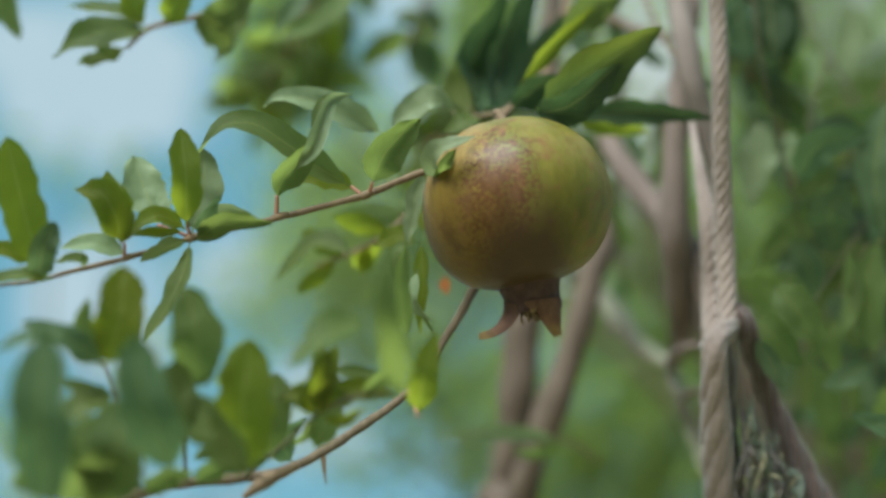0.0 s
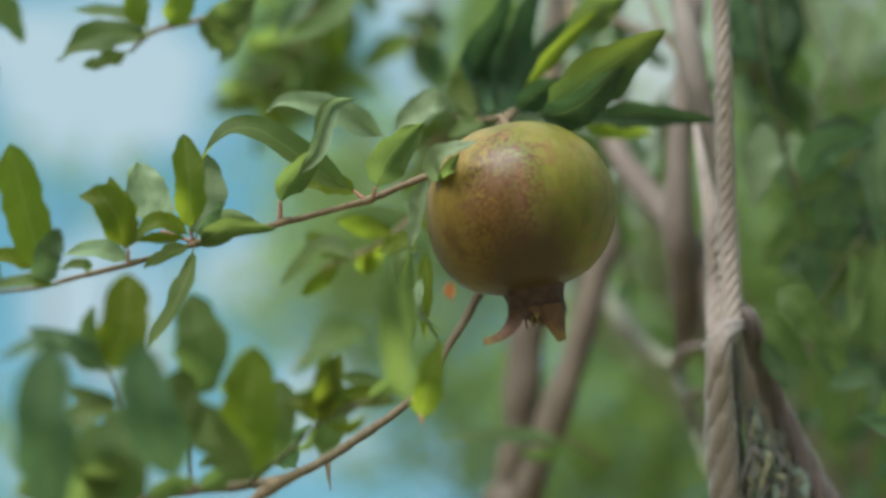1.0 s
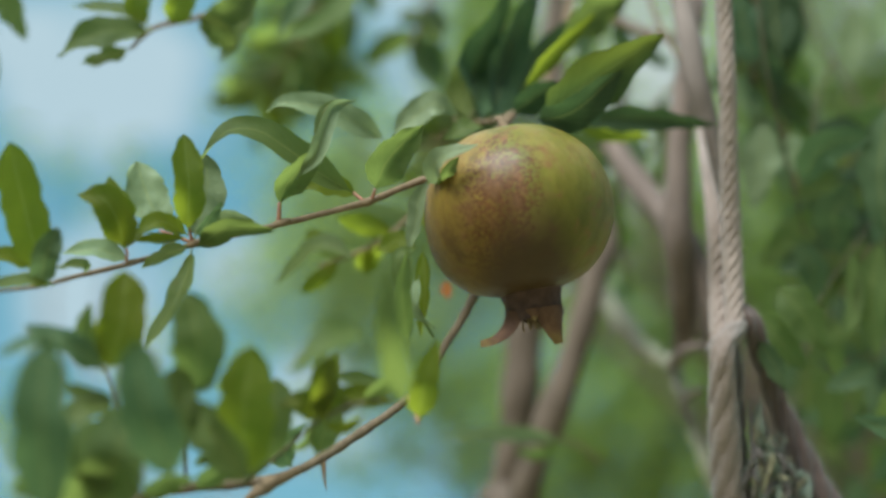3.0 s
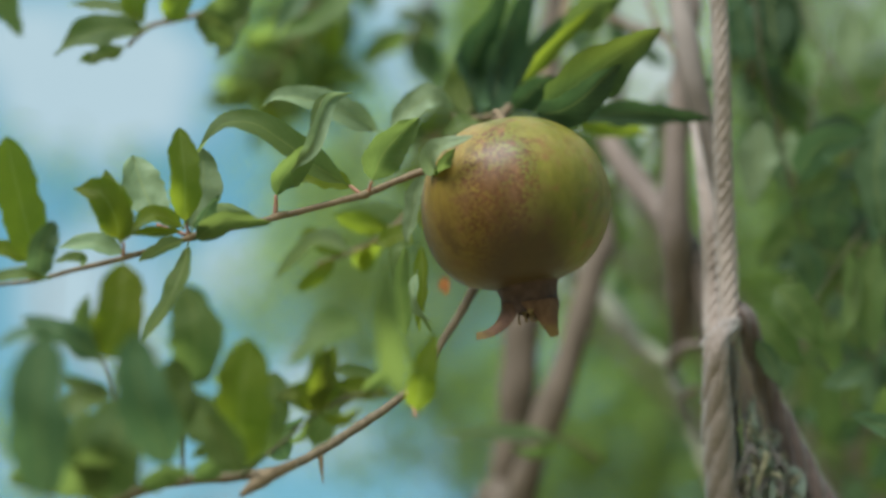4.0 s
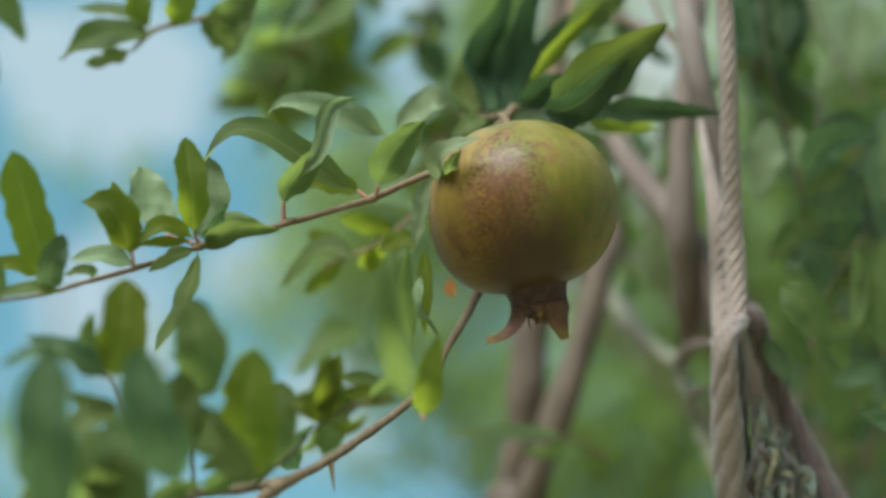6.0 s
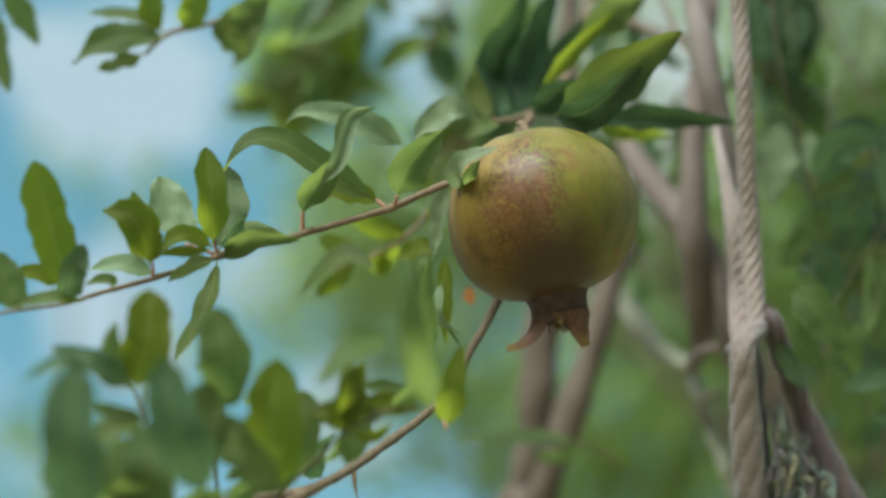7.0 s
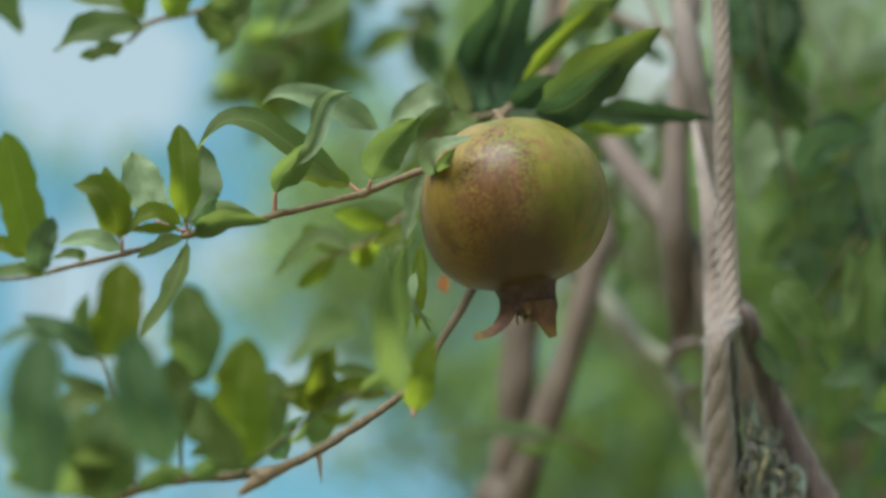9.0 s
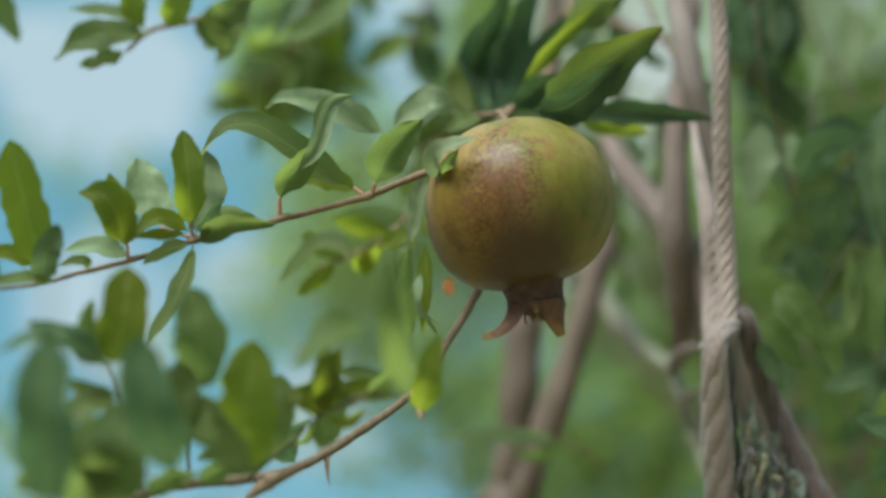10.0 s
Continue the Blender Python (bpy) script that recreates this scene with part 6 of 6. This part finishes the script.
crown(tree_e, [(-1.247, 4.234, 3.516, 0.256, 0.300, 0.128, 60), (-1.546, 4.212, 3.576, 0.192, 0.300, 0.128, 25), (-1.295, 4.159, 2.552, 0.429, 0.400, 0.253, 110), (-0.927, 4.274, 2.823, 0.266, 0.400, 0.184, 90), (-1.490, 4.199, 2.442, 0.234, 0.400, 0.195, 90), (-0.478, 4.556, 2.633, 0.427, 0.400, 0.171, 90)], 0.07, CROWN, 25)
# ---- what moves: twigs, fruit and rope sway in a light wind ----
def motions():
    walk(branch, [
        (0, pose(-0.2463, -0.4604, 1.9192, 0.00, 0.09, 0.03)),
        (0.5, pose(-0.2458, -0.4606, 1.9196, 0.00, -0.18, -0.06)),
        (1, pose(-0.2465, -0.4601, 1.9183, 0.00, 0.11, 0.04)),
        (1.5, pose(-0.2475, -0.4599, 1.9177, 0.00, -0.20, -0.07)),
        (2, pose(-0.2470, -0.4599, 1.9176, 0.00, -1.13, -0.41)),
        (2.2, pose(-0.2467, -0.4596, 1.9168, 0.00, -1.13, -0.41)),
        (3.3, pose(-0.2474, -0.4596, 1.9170, 0.00, 0.66, 0.24)),
        (3.5, pose(-0.2476, -0.4597, 1.9172, 0.00, 0.66, 0.24)),
        (4, pose(-0.2471, -0.4604, 1.9190, 0.00, -0.01, -0.00)),
        (4.5, pose(-0.2460, -0.4605, 1.9194, 0.00, 0.00, 0.00)),
        (5, pose(-0.2461, -0.4604, 1.9192, 0.00, -0.07, -0.03)),
        (5.2, pose(-0.2463, -0.4602, 1.9187, 0.00, -0.07, -0.03)),
        (6.3, pose(-0.2462, -0.4601, 1.9184, 0.01, -1.36, -0.50)),
        (6.5, pose(-0.2456, -0.4599, 1.9177, 0.01, -1.36, -0.50)),
        (7, pose(-0.2432, -0.4593, 1.9160, 0.00, -1.03, -0.38)),
        (7.5, pose(-0.2423, -0.4591, 1.9156, 0.01, -1.47, -0.53)),
        (8, pose(-0.2424, -0.4592, 1.9158, 0.01, -1.31, -0.48)),
        (8.3, pose(-0.2424, -0.4592, 1.9158, 0.01, -1.31, -0.48)),
        (8.4, pose(-0.2462, -0.4597, 1.9173, 0.00, 0.65, 0.24)),
        (8.5, pose(-0.2462, -0.4597, 1.9173, 0.00, 0.65, 0.24)),
        (9, pose(-0.2473, -0.4601, 1.9182, 0.00, 0.43, 0.16)),
        (9.5, pose(-0.2462, -0.4605, 1.9195, 0.00, -0.16, -0.06)),
        (10, pose(-0.2450, -0.4607, 1.9199, 0.00, -0.20, -0.07)),
    ])
    walk(low_branch, [
        (0, pose(-0.2364, -0.4319, 1.8700, -0.00, -0.07, -0.03)),
        (0.5, pose(-0.2354, -0.4319, 1.8700, 0.00, 0.07, 0.03)),
        (1, pose(-0.2363, -0.4313, 1.8684, -0.00, 0.13, 0.04)),
        (1.5, pose(-0.2382, -0.4311, 1.8680, -0.00, -0.33, -0.12)),
        (2, pose(-0.2369, -0.4308, 1.8672, -0.01, -0.47, -0.18)),
        (2.2, pose(-0.2360, -0.4306, 1.8666, -0.01, -0.47, -0.18)),
        (3.3, pose(-0.2379, -0.4314, 1.8685, -0.00, 0.41, 0.15)),
        (3.5, pose(-0.2379, -0.4313, 1.8683, -0.00, 0.41, 0.15)),
        (4, pose(-0.2369, -0.4316, 1.8692, 0.00, 0.52, 0.19)),
        (4.5, pose(-0.2358, -0.4317, 1.8695, -0.00, 0.00, 0.00)),
        (5, pose(-0.2359, -0.4316, 1.8690, -0.00, 0.09, 0.03)),
        (5.2, pose(-0.2362, -0.4316, 1.8690, -0.00, 0.09, 0.03)),
        (6.3, pose(-0.2373, -0.4313, 1.8683, -0.00, -1.37, -0.50)),
        (6.5, pose(-0.2361, -0.4313, 1.8683, -0.00, -1.37, -0.50)),
        (7, pose(-0.2334, -0.4307, 1.8670, -0.01, -1.52, -0.56)),
        (7.5, pose(-0.2316, -0.4309, 1.8671, 0.02, -1.73, -0.63)),
        (8, pose(-0.2326, -0.4300, 1.8647, -0.02, -0.21, -0.07)),
        (8.3, pose(-0.2326, -0.4300, 1.8647, -0.02, -0.21, -0.07)),
        (8.4, pose(-0.2370, -0.4314, 1.8685, -0.00, 0.15, 0.06)),
        (8.5, pose(-0.2370, -0.4314, 1.8685, -0.00, 0.15, 0.06)),
        (9, pose(-0.2373, -0.4313, 1.8685, 0.00, 0.62, 0.22)),
        (9.5, pose(-0.2362, -0.4319, 1.8699, -0.00, 0.04, 0.01)),
        (10, pose(-0.2347, -0.4319, 1.8701, 0.00, 0.14, 0.05)),
    ])
    walk(top_branch, [
        (0, pose(-0.1916, -0.4344, 1.9793, 0.00, -0.08, -0.03)),
        (0.5, pose(-0.1918, -0.4350, 1.9807, 0.00, 0.75, 0.27)),
        (1, pose(-0.1915, -0.4342, 1.9785, 0.00, -0.19, -0.07)),
        (1.5, pose(-0.1921, -0.4339, 1.9777, 0.00, -0.44, -0.16)),
        (2, pose(-0.1923, -0.4340, 1.9782, 0.00, -1.05, -0.38)),
        (2.2, pose(-0.1923, -0.4338, 1.9778, 0.00, -1.05, -0.38)),
        (3.3, pose(-0.1933, -0.4335, 1.9770, 0.00, 0.21, 0.08)),
        (3.5, pose(-0.1934, -0.4337, 1.9774, 0.00, 0.21, 0.08)),
        (4, pose(-0.1925, -0.4340, 1.9782, 0.00, -0.38, -0.14)),
        (4.5, pose(-0.1918, -0.4345, 1.9796, 0.00, 0.00, 0.00)),
        (5, pose(-0.1918, -0.4345, 1.9794, 0.00, -0.07, -0.02)),
        (5.2, pose(-0.1920, -0.4345, 1.9794, 0.00, -0.07, -0.02)),
        (6.3, pose(-0.1911, -0.4341, 1.9783, 0.01, -1.27, -0.46)),
        (6.5, pose(-0.1911, -0.4339, 1.9779, 0.01, -1.27, -0.46)),
        (7, pose(-0.1902, -0.4340, 1.9782, 0.00, 0.28, 0.10)),
        (7.5, pose(-0.1898, -0.4341, 1.9784, 0.00, 0.11, 0.04)),
        (8, pose(-0.1897, -0.4338, 1.9775, 0.00, 0.00, 0.00)),
        (8.3, pose(-0.1897, -0.4338, 1.9775, 0.00, 0.00, 0.00)),
        (8.4, pose(-0.1923, -0.4339, 1.9778, 0.00, 0.80, 0.29)),
        (8.5, pose(-0.1923, -0.4339, 1.9778, 0.00, 0.80, 0.29)),
        (9, pose(-0.1930, -0.4337, 1.9774, 0.00, -0.27, -0.10)),
        (9.5, pose(-0.1918, -0.4346, 1.9798, 0.00, 0.26, 0.10)),
        (10, pose(-0.1910, -0.4348, 1.9803, 0.00, 0.34, 0.12)),
    ])
    walk(fruit, [
        (0, pose(0.0231, 0.4777, 1.9372, 0.00, 0.20, 0.07)),
        (0.5, pose(0.0237, 0.4776, 1.9374, 0.00, 0.03, 0.01)),
        (1, pose(0.0230, 0.4781, 1.9360, 0.00, 0.12, 0.04)),
        (1.5, pose(0.0219, 0.4784, 1.9351, 0.00, 0.33, 0.12)),
        (2, pose(0.0221, 0.4784, 1.9352, 0.00, -0.43, -0.16)),
        (2.2, pose(0.0228, 0.4785, 1.9350, 0.00, -0.43, -0.16)),
        (3.3, pose(0.0213, 0.4785, 1.9350, 0.00, 0.26, 0.09)),
        (3.5, pose(0.0210, 0.4785, 1.9350, 0.00, 0.26, 0.09)),
        (4, pose(0.0223, 0.4778, 1.9368, 0.00, 0.53, 0.19)),
        (4.5, pose(0.0236, 0.4778, 1.9370, 0.00, -0.00, -0.00)),
        (5, pose(0.0232, 0.4779, 1.9367, 0.00, 0.06, 0.02)),
        (5.2, pose(0.0227, 0.4781, 1.9363, 0.00, 0.06, 0.02)),
        (6.3, pose(0.0230, 0.4784, 1.9351, 0.00, -0.33, -0.12)),
        (6.5, pose(0.0235, 0.4784, 1.9351, 0.00, -0.33, -0.12)),
        (7, pose(0.0260, 0.4789, 1.9337, 0.00, -0.59, -0.22)),
        (7.5, pose(0.0265, 0.4789, 1.9339, 0.00, -0.79, -0.29)),
        (8, pose(0.0264, 0.4790, 1.9335, 0.00, -0.32, -0.12)),
        (8.3, pose(0.0264, 0.4790, 1.9335, 0.00, -0.32, -0.12)),
        (8.4, pose(0.0229, 0.4785, 1.9350, 0.00, 0.65, 0.24)),
        (8.5, pose(0.0229, 0.4785, 1.9350, 0.00, 0.65, 0.24)),
        (9, pose(0.0219, 0.4782, 1.9357, 0.00, 0.73, 0.26)),
        (9.5, pose(0.0231, 0.4776, 1.9374, 0.00, 0.09, 0.03)),
        (10, pose(0.0244, 0.4775, 1.9378, 0.00, 0.01, 0.00)),
    ])
    walk(rope, [
        (0, pose(0.1287, 0.4922, 2.0143, 0.00, 0.05, 0.02)),
        (0.5, pose(0.1284, 0.4920, 2.0149, 0.00, -0.07, -0.03)),
        (1, pose(0.1286, 0.4920, 2.0149, 0.00, 0.07, 0.02)),
        (1.5, pose(0.1294, 0.4920, 2.0148, 0.00, 0.19, 0.07)),
        (2, pose(0.1299, 0.4920, 2.0148, 0.00, -0.20, -0.07)),
        (2.2, pose(0.1302, 0.4921, 2.0145, 0.00, -0.20, -0.07)),
        (3.3, pose(0.1291, 0.4922, 2.0143, 0.00, -0.31, -0.11)),
        (3.5, pose(0.1288, 0.4922, 2.0144, 0.00, -0.31, -0.11)),
        (4, pose(0.1289, 0.4921, 2.0146, 0.00, -0.09, -0.03)),
        (4.5, pose(0.1286, 0.4921, 2.0146, 0.00, 0.00, 0.00)),
        (5, pose(0.1285, 0.4919, 2.0151, 0.00, 0.04, 0.02)),
        (5.2, pose(0.1287, 0.4918, 2.0154, 0.00, 0.04, 0.02)),
        (6.3, pose(0.1304, 0.4921, 2.0144, 0.00, -0.09, -0.03)),
        (6.5, pose(0.1309, 0.4921, 2.0144, 0.00, -0.09, -0.03)),
        (7, pose(0.1309, 0.4923, 2.0140, 0.00, -0.59, -0.21)),
        (7.5, pose(0.1316, 0.4925, 2.0135, 0.00, -0.70, -0.26)),
        (8, pose(0.1317, 0.4924, 2.0136, 0.00, -0.99, -0.36)),
        (8.3, pose(0.1317, 0.4924, 2.0136, 0.00, -0.99, -0.36)),
        (8.4, pose(0.1295, 0.4924, 2.0136, 0.00, -0.44, -0.16)),
        (8.5, pose(0.1295, 0.4924, 2.0136, 0.00, -0.44, -0.16)),
        (9, pose(0.1289, 0.4921, 2.0146, 0.00, -0.26, -0.09)),
        (9.5, pose(0.1287, 0.4921, 2.0144, 0.00, 0.00, 0.00)),
        (10, pose(0.1292, 0.4920, 2.0148, 0.00, 0.16, 0.06)),
    ])


motions()
